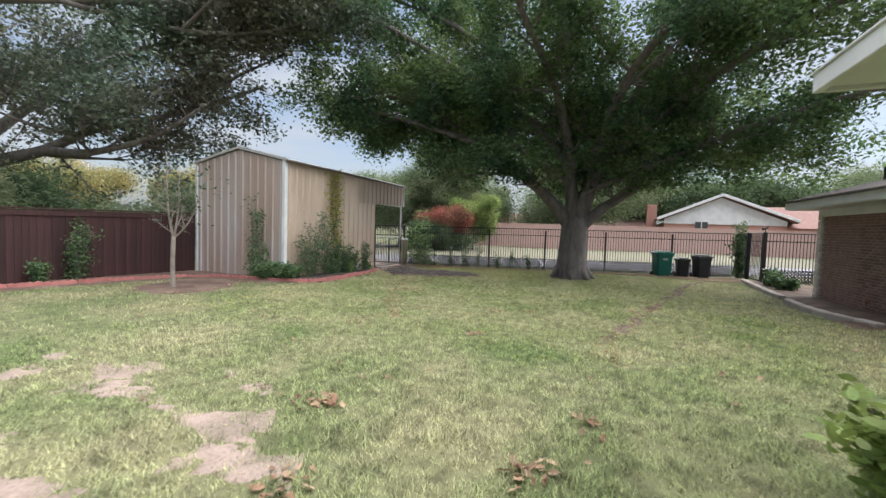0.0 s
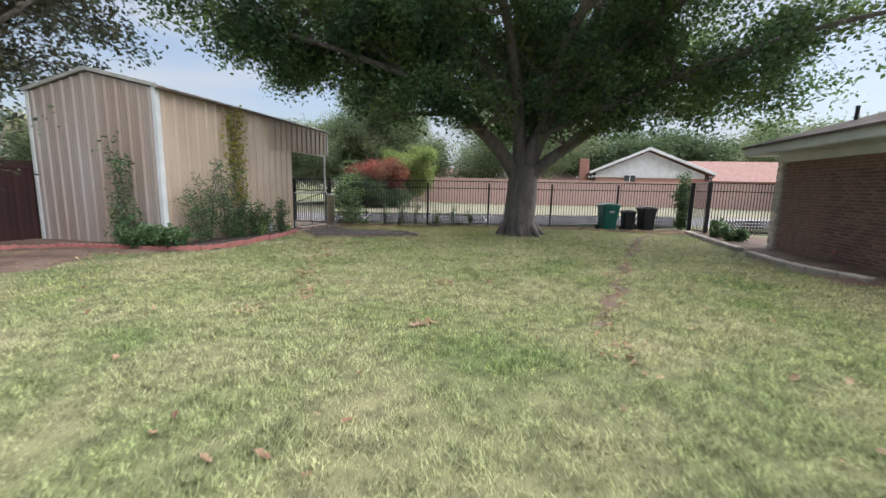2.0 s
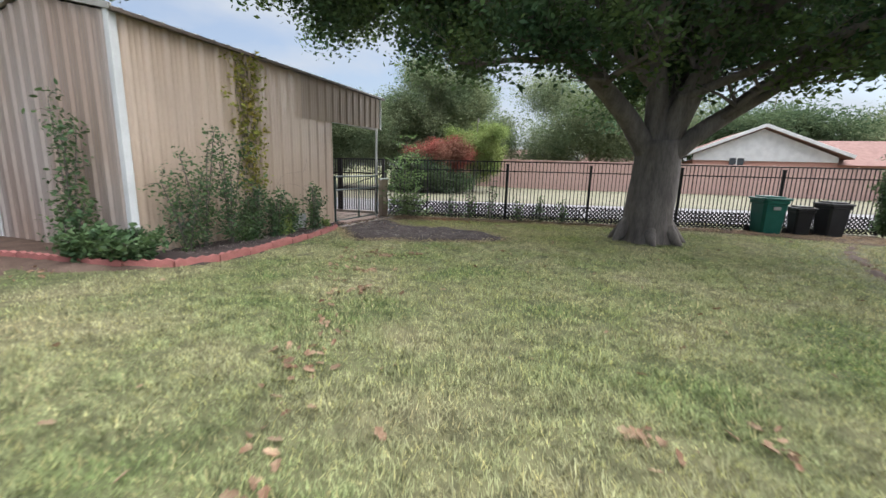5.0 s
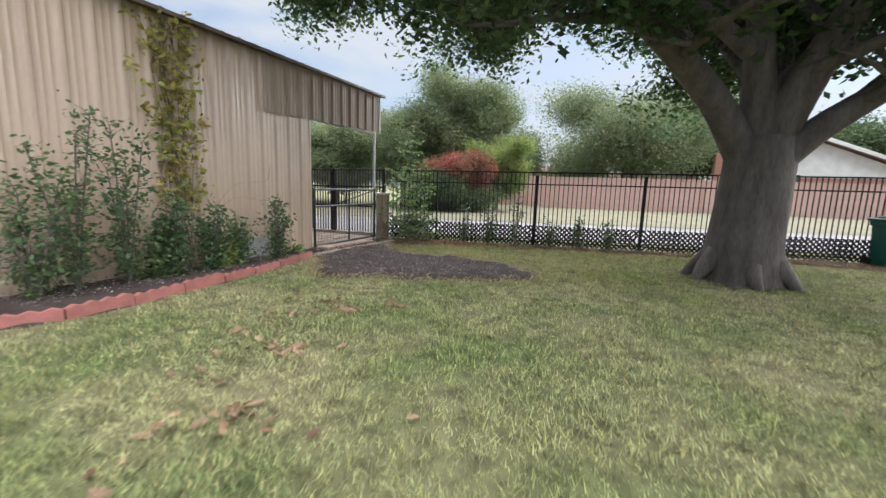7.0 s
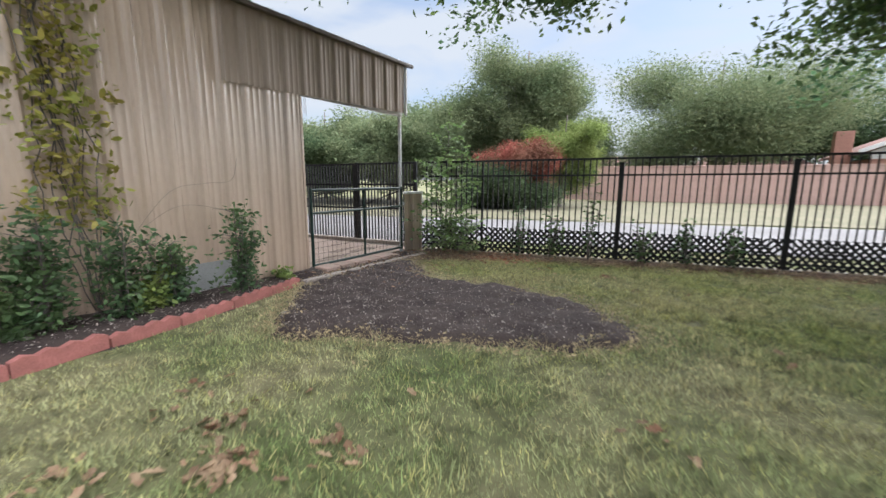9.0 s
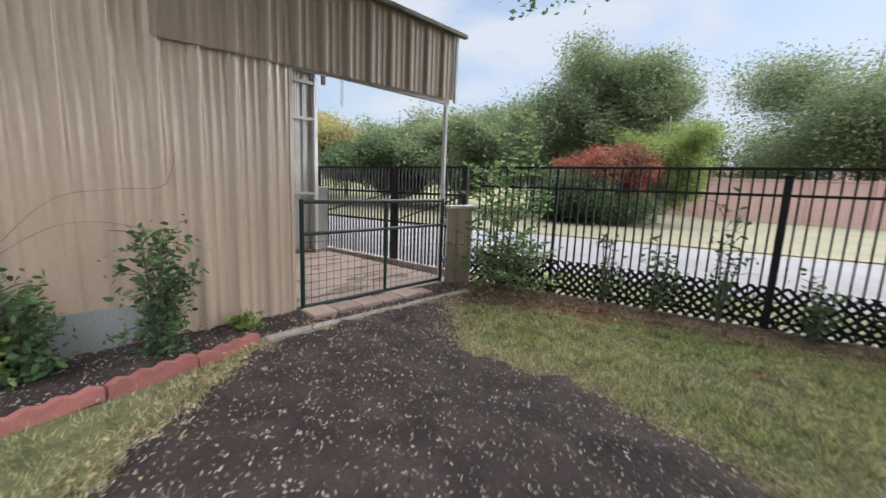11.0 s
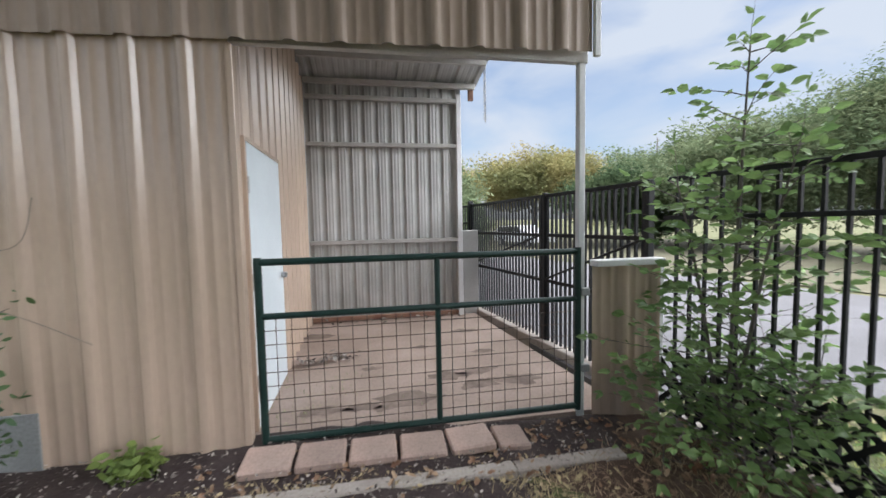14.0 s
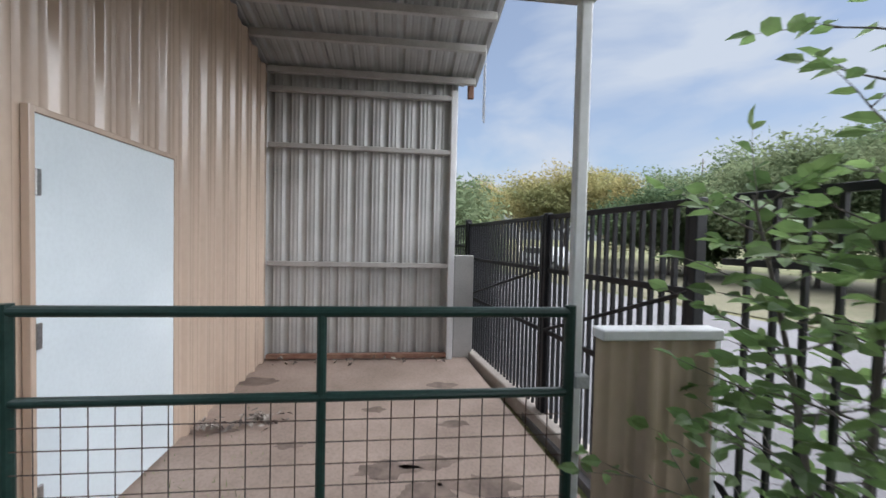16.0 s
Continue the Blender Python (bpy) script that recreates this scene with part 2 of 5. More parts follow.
def raw_ob(name, verts, faces, material, smooth=False):
    me = bpy.data.meshes.new(name)
    me.from_pydata([tuple(v) for v in verts], [], [tuple(f) for f in faces])
    if smooth:
        me.polygons.foreach_set("use_smooth", np.ones(len(me.polygons), dtype=bool))
    me.materials.append(material)
    return new(name, me)


def part(name, bm, material, parent, label="", smooth=False):
    ob = mesh_ob(name, bm, material, smooth)
    ob.parent = parent
    return tagged(ob, label)


def shared(name, mesh, parent, m):
    """One more object on a mesh that alike pieces share."""
    ob = new(name, mesh)
    ob.parent = parent
    ob.matrix_basis = m
    return ob


def thing(name, label, category, group="", kind="", at=(0, 0, 0)):
    ob = new(name)
    ob.empty_display_size = 0.1
    ob.location = at
    return tagged(ob, label, category, group, kind)


def add_box(bm, lo, hi, bevel=0.0, m=None):
    d = bmesh.ops.create_cube(bm, size=1.0)["verts"]
    for v in d:
        v.co = Vector([lo[i] + (v.co[i] + 0.5) * (hi[i] - lo[i]) for i in range(3)])
    if bevel:
        es = list({e for v in d for e in v.link_edges})
        r = bmesh.ops.bevel(bm, geom=es, offset=bevel, segments=1, affect="EDGES")
        d = list({v for f in r["faces"] for v in f.verts} | {v for v in d if v.is_valid})
    if m is not None:
        bmesh.ops.transform(bm, matrix=m, verts=d)
    return bm


def box(lo, hi, bevel=0.0, m=None):
    return add_box(bmesh.new(), lo, hi, bevel, m)


def add_tube(bm, a, b, r, n=8, r2=None):
    a, b = Vector(a), Vector(b)
    d = b - a
    m = Matrix.Translation((a + b) / 2) @ d.to_track_quat("Z", "Y").to_matrix().to_4x4()
    bmesh.ops.create_cone(bm, cap_ends=True, segments=n, radius1=r, radius2=r if r2 is None else r2, depth=d.length, matrix=m)
    return bm


def tube(a, b, r, n=8, r2=None):
    return add_tube(bmesh.new(), a, b, r, n, r2)


def corrugated(u0, u1, low, high, put, pitch=0.3, rib=0.038, thick=0.004, start=0.0):
    """A ribbed sheet from u0 to u1; low(u) and high(u) give its ends; put(u, out, z) gives the place."""
    us = []
    k = math.floor((u0 - start) / pitch) - 1
    while start + k * pitch < u1 + pitch:
        c = start + k * pitch
        us += [(c - 0.055, 0), (c - 0.048, rib * 0.12), (c - 0.030, rib * 0.85), (c - 0.020, rib), (c + 0.020, rib), (c + 0.030, rib * 0.85), (c + 0.048, rib * 0.12), (c + 0.055, 0)]
        for q in (0.36, 0.64):
            us += [(c + pitch * q - 0.018, 0), (c + pitch * q - 0.006, rib * 0.16), (c + pitch * q + 0.006, rib * 0.16), (c + pitch * q + 0.018, 0)]
        k += 1
    us = [(u, d) for u, d in us if u0 < u < u1]
    us = [(u0, us[0][1] if us else 0.0)] + us + [(u1, us[-1][1] if us else 0.0)]
    verts, faces = [], []
    for u, d in us:
        for back in (0, thick):
            verts += [put(u, d - back, low(u)), put(u, d - back, high(u))]
    n = len(us)
    for i in range(n - 1):
        a, b = 4 * i, 4 * i + 4
        faces += [(a, b, b + 1, a + 1), (a + 2, a + 3, b + 3, b + 2), (a, a + 2, b + 2, b), (a + 1, b + 1, b + 3, a + 3)]
    faces += [(0, 1, 3, 2), (4 * n - 4, 4 * n - 2, 4 * n - 1, 4 * n - 3)]
    return verts, faces


def sheet(name, parent, material, *args, label="", **kw):
    v, f = corrugated(*args, **kw)
    ob = raw_ob(name, v, f, material)
    ob.data.polygons.foreach_set("use_smooth", np.ones(len(f), dtype=bool))
    ob.data.set_sharp_from_angle(angle=radians(60))
    ob.parent = parent
    return tagged(ob, label)


# ---- trees ----


def smooth_line(pts, steps=4):
    pts = [Vector(p) for p in pts]
    out = []
    for i in range(len(pts) - 1):
        p0, p1, p2, p3 = pts[max(i - 1, 0)], pts[i], pts[i + 1], pts[min(i + 2, len(pts) - 1)]
        for s in range(steps):
            t = s / steps
            out.append(0.5 * ((2 * p1) + (p2 - p0) * t + (2 * p0 - 5 * p1 + 4 * p2 - p3) * t * t + (3 * p1 - p0 - 3 * p2 + p3) * t ** 3))
    out.append(pts[-1])
    return out


def add_limb(verts, faces, line, radii, n=7, wob=0.0):
    base = len(verts)
    side = Vector((1, 0, 0))
    for i, p in enumerate(line):
        d = (line[min(i + 1, len(line) - 1)] - line[max(i - 1, 0)]).normalized()
        side = (side - d * side.dot(d)).normalized() if abs(side.dot(d)) < 0.98 else d.orthogonal().normalized()
        up = d.cross(side)
        for k in range(n):
            a = 2 * math.pi * k / n
            r = radii[i] * (1 + wob * noise.noise(Vector((p.x * 1.5 + math.cos(a) * 1.3, p.y * 1.5 + math.sin(a) * 1.3, p.z * 0.7))))
            verts.append(p + side * (r * math.cos(a)) + up * (r * math.sin(a)))
    for i in range(len(line) - 1):
        for k in range(n):
            a, b = base + i * n + k, base + i * n + (k + 1) % n
            faces.append((a, b, b + n, a + n))
    faces.append(tuple(base + (len(line) - 1) * n + k for k in range(n)))


def sprout(rng, verts, faces, tips, p, d, length, r, depth, up=0.15, fits=None):
    """One branch with its twigs; the ends are kept for the leaves."""
    line, q = [p.copy()], p.copy()
    n = 4 if depth else 2
    for i in range(n):
        d = (d + Vector((rng.uniform(-1, 1), rng.uniform(-1, 1), rng.uniform(-0.8, 1) * 0.6 + up)) * 0.28).normalized()
        q = q + d * (length / n)
        line.append(q.copy())
    if fits and not fits(q):
        return
    radii = [r * (1 - 0.75 * i / n) for i in range(n + 1)]
    add_limb(verts, faces, line, radii, 5 if depth else 3)
    if depth == 0:
        tips += [line[-1], line[-2]]
        return
    for i in range(1, n + 1):
        for _ in range(2):
            s = Vector((rng.uniform(-1, 1), rng.uniform(-1, 1), rng.uniform(-0.6, 0.8))).normalized()
            nd = (d * 0.7 + s * 0.9).normalized()
            sprout(rng, verts, faces, tips, line[i], nd, length * rng.uniform(0.4, 0.65), radii[i] * 0.6, depth - 1, up, fits)


def leaf_mesh(name, centres, per, spread, size, material, seed, flat=0.7, long=1.9, droop=0.0, oval=False, tri=False):
    """Many small pointed leaves, loosely gathered round the centres."""
    g = np.random.RandomState(seed)
    c = np.repeat(np.array([tuple(p) for p in centres], dtype=np.float64), per, axis=0)
    n = len(c)
    c = c + np.clip(g.normal(0, 1, (n, 3)), -1.7, 1.7) * np.array([spread, spread, spread * flat])
    a = g.normal(0, 1, (n, 3))
    a[:, 2] = a[:, 2] * 0.6 - droop
    a /= np.linalg.norm(a, axis=1)[:, None]
    b = np.cross(a, g.normal(0, 1, (n, 3)))
    b /= np.linalg.norm(b, axis=1)[:, None]
    nn = np.cross(a, b)
    s = size * g.uniform(0.6, 1.35, n)[:, None]
    if oval:
        shape = ((-0.5, 0, 0.05), (-0.2, 0.42, 0.1), (0.2, 0.38, 0.1), (0.55, 0, -0.08), (0.2, -0.38, 0.1), (-0.2, -0.42, 0.1))
    elif tri:
        shape = ((-0.5, 0.1, 0), (0.1, 0.5, 0.1), (0.5, -0.35, 0))
    else:
        shape = ((-0.5, 0, 0), (0, 0.5, 0.12), (0.5, 0, 0), (0, -0.5, 0.12))
    k = len(shape)
    v = np.empty((n, k, 3))
    for i, (p, q, r) in enumerate(shape):
        v[:, i] = c + a * s * (long * p) + b * s * q + nn * s * r
    me = bpy.data.meshes.new(name)
    me.vertices.add(k * n)
    me.vertices.foreach_set("co", v.reshape(-1))
    me.loops.add(k * n)
    me.loops.foreach_set("vertex_index", np.arange(k * n))
    me.polygons.add(n)
    me.polygons.foreach_set("loop_start", np.arange(n) * k)
    me.update(calc_edges=True)
    me.materials.append(material)
    return new(name, me)


def tree(name, label, limbs, bark, leaf, seed, per=70, spread=0.5, size=0.15, boughs=6, reach=2.6, depth=2, first=0.35, group="", thick=10, droop=0.0, up=0.15, flat=0.7, keep=1.0, tri=False, fits=None):
    """limbs: the trunk first, each a list of points with its first and last radius."""
    rng = random.Random(seed)
    top = thing(name, label, "tree", group)
    tips = []
    for k, (pts, r0, r1) in enumerate(limbs):
        line = smooth_line(pts, 4)
        n = len(line) - 1
        radii = [r0 + (r1 - r0) * (i / n) ** (0.33 if k == 0 else 0.8) for i in range(n + 1)]
        verts, faces = [], []
        add_limb(verts, faces, line, radii, thick + 6 if k == 0 else thick, 0.25 if k == 0 else 0.12)
        for j in range(0 if k == 0 and len(limbs) > 1 else boughs):
            t = first + (1 - first) * (j + rng.random()) / boughs
            i = min(int(t * n), n - 1)
            d = (line[i + 1] - line[i]).normalized()
            s = Vector((rng.uniform(-1, 1), rng.uniform(-1, 1), rng.uniform(-0.5, 0.7))).normalized()
            sprout(rng, verts, faces, tips, line[i], (d * 0.6 + s).normalized(), reach * rng.uniform(0.6, 1.15) * (1.1 - 0.35 * t), radii[i] * 0.55, depth, up, fits)
        if not (k == 0 and len(limbs) > 1):
            tips.append(line[-1])
        w = raw_ob("trunk" if k == 0 else "limb", verts, faces, bark, True)
        w.parent = top
    tips = [p for p in tips if rng.random() < keep and (fits is None or fits(p))]
    crown = leaf_mesh("crown", tips, per, spread, size, leaf, seed, flat, droop=droop, tri=tri)
    crown.parent = top
    return top


def far_tree(label, x, y, height, width, leaf, seed, name="tree", per=26, size=0.3, low=0.2, group="trees beyond the road"):
    """A rounded tree or tall shrub some way off."""
    rng = random.Random(seed)
    z0 = ground_z(x, y) - 0.05
    limbs = [([(x, y, z0), (x + 0.1, y, z0 + height * 0.25), (x, y + 0.1, z0 + height * 0.5), (x + 0.2, y, z0 + height * 0.92)], height * 0.028, height * 0.005)]
    for k in range(9):
        a = 2 * math.pi * k / 9 + rng.uniform(-0.3, 0.3)
        h0 = rng.uniform(low, low + 0.3) * height
        q = rng.uniform(0.55, 1.0) * width / 2
        h1 = min(h0 + rng.uniform(0.05, 0.42) * height, height * 0.9)
        limbs.append(([(x, y, z0 + h0), (x + 0.5 * q * math.cos(a), y + 0.5 * q * math.sin(a), z0 + (h0 + h1) / 2 + 0.04 * height), (x + q * math.cos(a), y + q * math.sin(a), z0 + h1)], height * 0.012, height * 0.004))
    return tree(name, label, limbs, M_BARK, leaf, seed, per=int(per * 1.7), spread=width * 0.072, size=size * 0.5, boughs=5, reach=width * 0.2, depth=1, first=0.3, group=group, thick=5, flat=0.75, tri=True)

# ---- ground, road, beds ----
XE, XW, YS, YP, YN, ZE, ZA = -9.38, -13.05, 10.27, 15.44, 17.95, 3.65, 4.05
FENCE_SLOPE = 0.19


def fence_y(x):
    return 18.62 + FENCE_SLOPE * (x + 9.44)


def ground_sheet():
    xs = [-900, -400, -150, -80, -50, -35] + [-25 + i * 0.75 for i in range(60)] + [24, 32, 45, 70, 150, 400, 900]
    ys = [-900, -300, -100, -50, -25] + [-12 + i * 0.75 for i in range(46)] + [24, 28, 34, 42, 55, 80, 150, 400, 900]
    verts = [(x, y, ground_z(x, y) + (0.02 * noise.noise(Vector((x * 0.6, y * 0.6, 0))) if -24 < x < 8 and -11 < y < 21 else 0)) for y in ys for x in xs]
    n = len(xs)
    faces = [(j * n + i, j * n + i + 1, (j + 1) * n + i + 1, (j + 1) * n + i) for j in range(len(ys) - 1) for i in range(n - 1)]
    return tagged(raw_ob("ground", verts, faces, M_LAWN, True), "mown lawn with straw-coloured patches over a gentle slope", "lawn", kind="structure")


ground_sheet()


def lift(x, y):
    return 0.02 * noise.noise(Vector((x * 0.6, y * 0.6, 0)))


def patch(name, outline, material, rise, label, category, rough=0.03, step=0.16, seed=1, edge=0.22, mask=None):
    """A low uneven bed whose outline is a closed rounded line."""
    pts = smooth_line([(*p, 0) for p in outline + outline[:1]], 5)[:-1]
    poly = [(p.x + 0.2 * noise.noise(Vector((p.x * 2.3, p.y * 2.3, seed))), p.y + 0.2 * noise.noise(Vector((p.y * 2.3, p.x * 2.3, seed + 5)))) for p in pts]

    def inside(x, y):
        c = False
        for (x1, y1), (x2, y2) in zip(poly, poly[1:] + poly[:1]):
            if (y1 > y) != (y2 > y) and x < (x2 - x1) * (y - y1) / (y2 - y1) + x1:
                c = not c
        return c

    def inside_all(x, y):
        c = np.zeros(len(x), bool)
        for (x1, y1), (x2, y2) in zip(poly, poly[1:] + poly[:1]):
            if y1 != y2:
                c ^= ((y1 > y) != (y2 > y)) & (x < (x2 - x1) * (y - y1) / (y2 - y1) + x1)
        return c

    def near(x, y):
        best = 9
        for (x1, y1), (x2, y2) in zip(poly, poly[1:] + poly[:1]):
            dx, dy = x2 - x1, y2 - y1
            t = max(0, min(1, ((x - x1) * dx + (y - y1) * dy) / (dx * dx + dy * dy + 1e-9)))
            best = min(best, math.hypot(x - x1 - t * dx, y - y1 - t * dy))
        return best
    x0, x1 = min(p[0] for p in poly) - 0.2, max(p[0] for p in poly) + 0.2
    y0, y1 = min(p[1] for p in poly) - 0.2, max(p[1] for p in poly) + 0.2
    nx, ny = int((x1 - x0) / step) + 1, int((y1 - y0) / step) + 1
    verts = []
    for j in range(ny + 1):
        for i in range(nx + 1):
            x, y = x0 + i * step, y0 + j * step
            d = near(x, y) * (1 if inside(x, y) else -1)
            h = max(-1.0, min(1.0, d / edge))
            if mask:
                h = max(-3.0, min(h, mask(x, y)))
            verts.append((x, y, ground_z(x, y) + lift(x, y) + rise * h + (rough * (0.5 + noise.noise(Vector((x * 5, y * 5, seed)))) if h > 0 else 0)))
    faces = [(j * (nx + 1) + i, j * (nx + 1) + i + 1, (j + 1) * (nx + 1) + i + 1, (j + 1) * (nx + 1) + i) for j in range(ny) for i in range(nx)]
    ob = tagged(raw_ob(name, verts, faces, material, True), label, category, kind="structure")
    inside.all = inside_all
    return inside, ob


MULCH_LINE = [(-8.75, 14.9), (-7.5, 13.5), (-6.7, 13.65), (-5.6, 14.2), (-4.9, 14.55), (-4.6, 15.2), (-5.4, 16.0), (-6.3, 16.3), (-7.3, 16.1), (-8.0, 16.55), (-8.7, 17.3)]
in_mulch, _ = patch("mulch_bed", MULCH_LINE, M_MULCH, 0.035, "dark mulch patch with pale chips on the lawn", "mulch", rough=0.055, step=0.09)
in_soil, _ = patch("fence_bed", [(-8.8, 17.2), (-8.0, 17.9), (-6.8, 18.5), (-5.2, 18.95), (-3.0, 19.4), (-0.5, 19.8), (1.5, 19.6), (4.6, 19.0), (5.0, 21.2), (0, 20.4), (-5, 19.4), (-9.2, 18.6)], M_SOIL, 0.03, "bare brown soil strip along the iron fence", "soil", seed=3)
in_bed, _ = patch("shed_bed", [(-9.3, 9.6), (-8.2, 10.2), (-8.15, 11.6), (-8.3, 12.6), (-8.5, 13.8), (-8.85, 14.7), (-8.8, 16.0), (-8.75, 17.8), (-9.5, 17.9), (-9.6, 13.0)], M_MULCH, 0.05, "soil bed with shrubs beside the metal shed", "soil", seed=4)
in_front, _ = patch("front_bed", [(-13.3, 3.0), (-12.3, 3.0), (-12.1, 6.0), (-11.6, 8.6), (-10.4, 9.0), (-9.0, 9.3), (-8.7, 10.4), (-13.3, 10.5)], M_SOIL, 0.04, "brown soil bed before the shed and timber fence", "soil", seed=6)
in_ring, _ = patch("sapling_bed", [(-10.9, 7.0), (-10.2, 6.5), (-9.3, 6.6), (-8.9, 7.3), (-9.3, 8.2), (-9.8, 8.9), (-10.8, 9.2), (-11.2, 8.0)], M_SOIL, 0.03, "reddish bare soil round the slim sapling", "soil", seed=9)
TRAIL = [(-0.35, 6.6), (0.0, 8.0), (0.35, 9.3), (0.8, 11.0), (1.35, 13.0), (1.9, 15.0), (2.45, 17.0), (3.2, 18.5), (3.8, 19.3)]
in_trail, _ = patch("worn_trail", [(x - 0.12, y) for x, y in TRAIL] + [(x + 0.13, y + 0.05) for x, y in TRAIL[::-1]], M_SOIL, 0.02, "narrow bare brown trail worn through the lawn", "soil", rough=0.015, step=0.08, seed=12, edge=0.1, mask=lambda x, y: 2.4 * noise.noise(Vector((x * 2.2, y * 2.2, 6.1))) + 0.11 * (y - 10.5))
in_right, _ = patch("house_bed", [(3.8, 10.0), (3.9, 11.6), (4.2, 14.5), (4.45, 17), (4.7, 19.5), (5.4, 20.8), (6.5, 20.8), (6.5, 10.0)], M_SOIL, 0.06, "soil bed along the brick house wall", "soil", seed=7)
in_region, _ = patch("worn_patch", [(-6.8, 1.4), (-4.0, 1.2), (-2.2, 1.7), (-2.1, 2.5), (-2.9, 3.1), (-3.6, 3.6), (-5.2, 3.3), (-6.8, 2.6)], M_BARE, 0.012, "pale bare earth showing through thin lawn", "soil", rough=0.01, step=0.05, seed=20, edge=0.25, mask=lambda x, y: 6 * noise.noise(Vector((x * 1.5, y * 2.6, 3.3))) + 2.0 * noise.noise(Vector((x * 9, y * 9, 1.3))) - 1.9)


def in_worn(x, y):
    """Thin spots in the lawn, with no hard rim."""
    g = np.random.RandomState(8)
    out = in_region.all(x, y) & (g.uniform(0, 1, len(x)) < 0.45)
    for i in np.nonzero(out)[0]:
        out[i] = noise.noise(Vector((x[i] * 1.5, y[i] * 2.6, 3.3))) > 0.14 + 0.25 * g.uniform()
    return out


def strewn(inside, seed, blur, differ=0.0):
    """A test for many points at once: within a bed, or on its rim only, with a frayed edge."""
    g = np.random.RandomState(seed)

    def test(x, y):
        a = inside.all(x + g.normal(0, blur, len(x)), y + g.normal(0, blur, len(x)))
        return a != inside.all(x + g.normal(0, differ, len(x)), y + g.normal(0, differ, len(x))) if differ else a
    return test


def flat_sheet(name, pts, z, material, label, category, t=0.15):
    bm = bmesh.new()
    vs = [bm.verts.new((x, y, (z(x, y) if callable(z) else z))) for x, y in pts]
    f = bm.faces.new(vs)
    r = bmesh.ops.extrude_face_region(bm, geom=[f])
    bmesh.ops.translate(bm, vec=(0, 0, -t), verts=[v for v in r["geom"] if isinstance(v, bmesh.types.BMVert)])
    return tagged(mesh_ob(name, bm, material), label, category, kind="structure")


def road_y(x, off):
    return fence_y(x) + off


rv, rf = [], []
for x in (-140, -60, -25, -10, 8, 40, 140):
    for off in (2.0, 3.6, 5.4, 7.0, 8.6):
        yy = fence_y(max(min(x, 40), -60)) + off
        rv.append((x, yy, ground_z(x, yy) + 0.02))
for i in range(6):
    rf += [(i * 5 + k, i * 5 + k + 5, i * 5 + k + 6, i * 5 + k + 1) for k in range(4)]
tagged(raw_ob("road", rv, rf, M_ROAD), "pale concrete road beyond the fence", "road", kind="structure")
vv, vf = [], []
for x in (-140, -60, -25, -10, 8, 40, 140):
    for off in (9.0, 14, 20, 27.2):
        yy = fence_y(max(min(x, 40), -60)) + off
        vv.append((x, yy, ground_z(x, yy) + 0.03))
for i in range(6):
    vf += [(i * 4 + k, i * 4 + k + 4, i * 4 + k + 5, i * 4 + k + 1) for k in range(3)]
tagged(raw_ob("verge", vv, vf, M_VERGE), "pale straw-coloured dormant grass verge across the road", "verge", kind="structure")
flat_sheet("driveway", [(-17, 17.9), (-9.6, 18.4), (-9.6, fence_y(-9.6) + 2.1), (-17, fence_y(-17) + 2.6)], lambda x, y: -0.05, M_ROAD, "concrete drive from the road to the shed", "driveway")
slab = flat_sheet("shed_floor", [(XW + 0.02, YP - 0.5), (XE - 0.06, YP - 0.5), (XE - 0.06, 18.3), (XW - 0.4, 18.0)], -0.03, M_CONC, "stained concrete floor of the open shed bay", "floor", t=0.2)

# ---- metal shed ----
shed = thing("metal_shed", "tan ribbed metal shed with an open gated bay", "shed", at=(0, 0, 0))
XA = (XE + XW) / 2


def gable(x):
    return ZE - 0.03 + (ZA - ZE) * (1 - abs(x - XA) / (XE - XA))


SEAMS = [15.0325 - 0.945 * k for k in range(5, -1, -1)]
for y, y2 in zip([YS] + SEAMS, SEAMS + [YP]):
    sheet("siding_panel", shed, M_TAN, y, y2, lambda u: ground_z(XE, u) - 0.04, lambda u: ZE - 0.03, lambda u, o, z: (XE + o, u, z), pitch=0.315, start=15.19)
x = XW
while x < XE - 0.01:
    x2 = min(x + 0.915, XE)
    sheet("siding_panel", shed, M_TAN_FRONT, x, x2, lambda u: ground_z(u, YS) - 0.04, gable, lambda u, o, z: (u, YS - o, z), pitch=0.305, start=XW + 0.15, label="darker grey-tan front siding panel")
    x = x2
# partition wall round the door
for u0, u1, lo in ((XW, -12.12, -0.05), (-12.12, -11.2, -0.05), (-11.2, -10.82, -0.05), (-10.82, -9.62, 2.13), (-9.62, XE, -0.05)):
    sheet("siding_panel", shed, M_TAN, u0, u1, lambda u, lo=lo: lo, lambda u: gable(u) - 0.02, lambda u, o, z: (u, YP + o - 0.03, z), pitch=0.305, start=XW + 0.18)
y = YS
while y < YN - 0.01:
    y2 = min(y + 0.915, YN - 0.1)
    if y2 - y < 0.05:
        break
    sheet("siding_panel", shed, M_GALV, y, y2, lambda u: -0.03, lambda u: ZE + 0.0, lambda u, o, z: (XW - 0.002 - o, u, z), pitch=0.205, start=15.66, label="bare galvanised siding panel")
    y = y2
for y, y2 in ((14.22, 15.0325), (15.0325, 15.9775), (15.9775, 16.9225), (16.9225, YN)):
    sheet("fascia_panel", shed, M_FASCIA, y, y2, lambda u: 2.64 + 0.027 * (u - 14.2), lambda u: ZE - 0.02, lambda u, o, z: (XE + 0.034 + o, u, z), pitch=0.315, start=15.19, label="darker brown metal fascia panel")
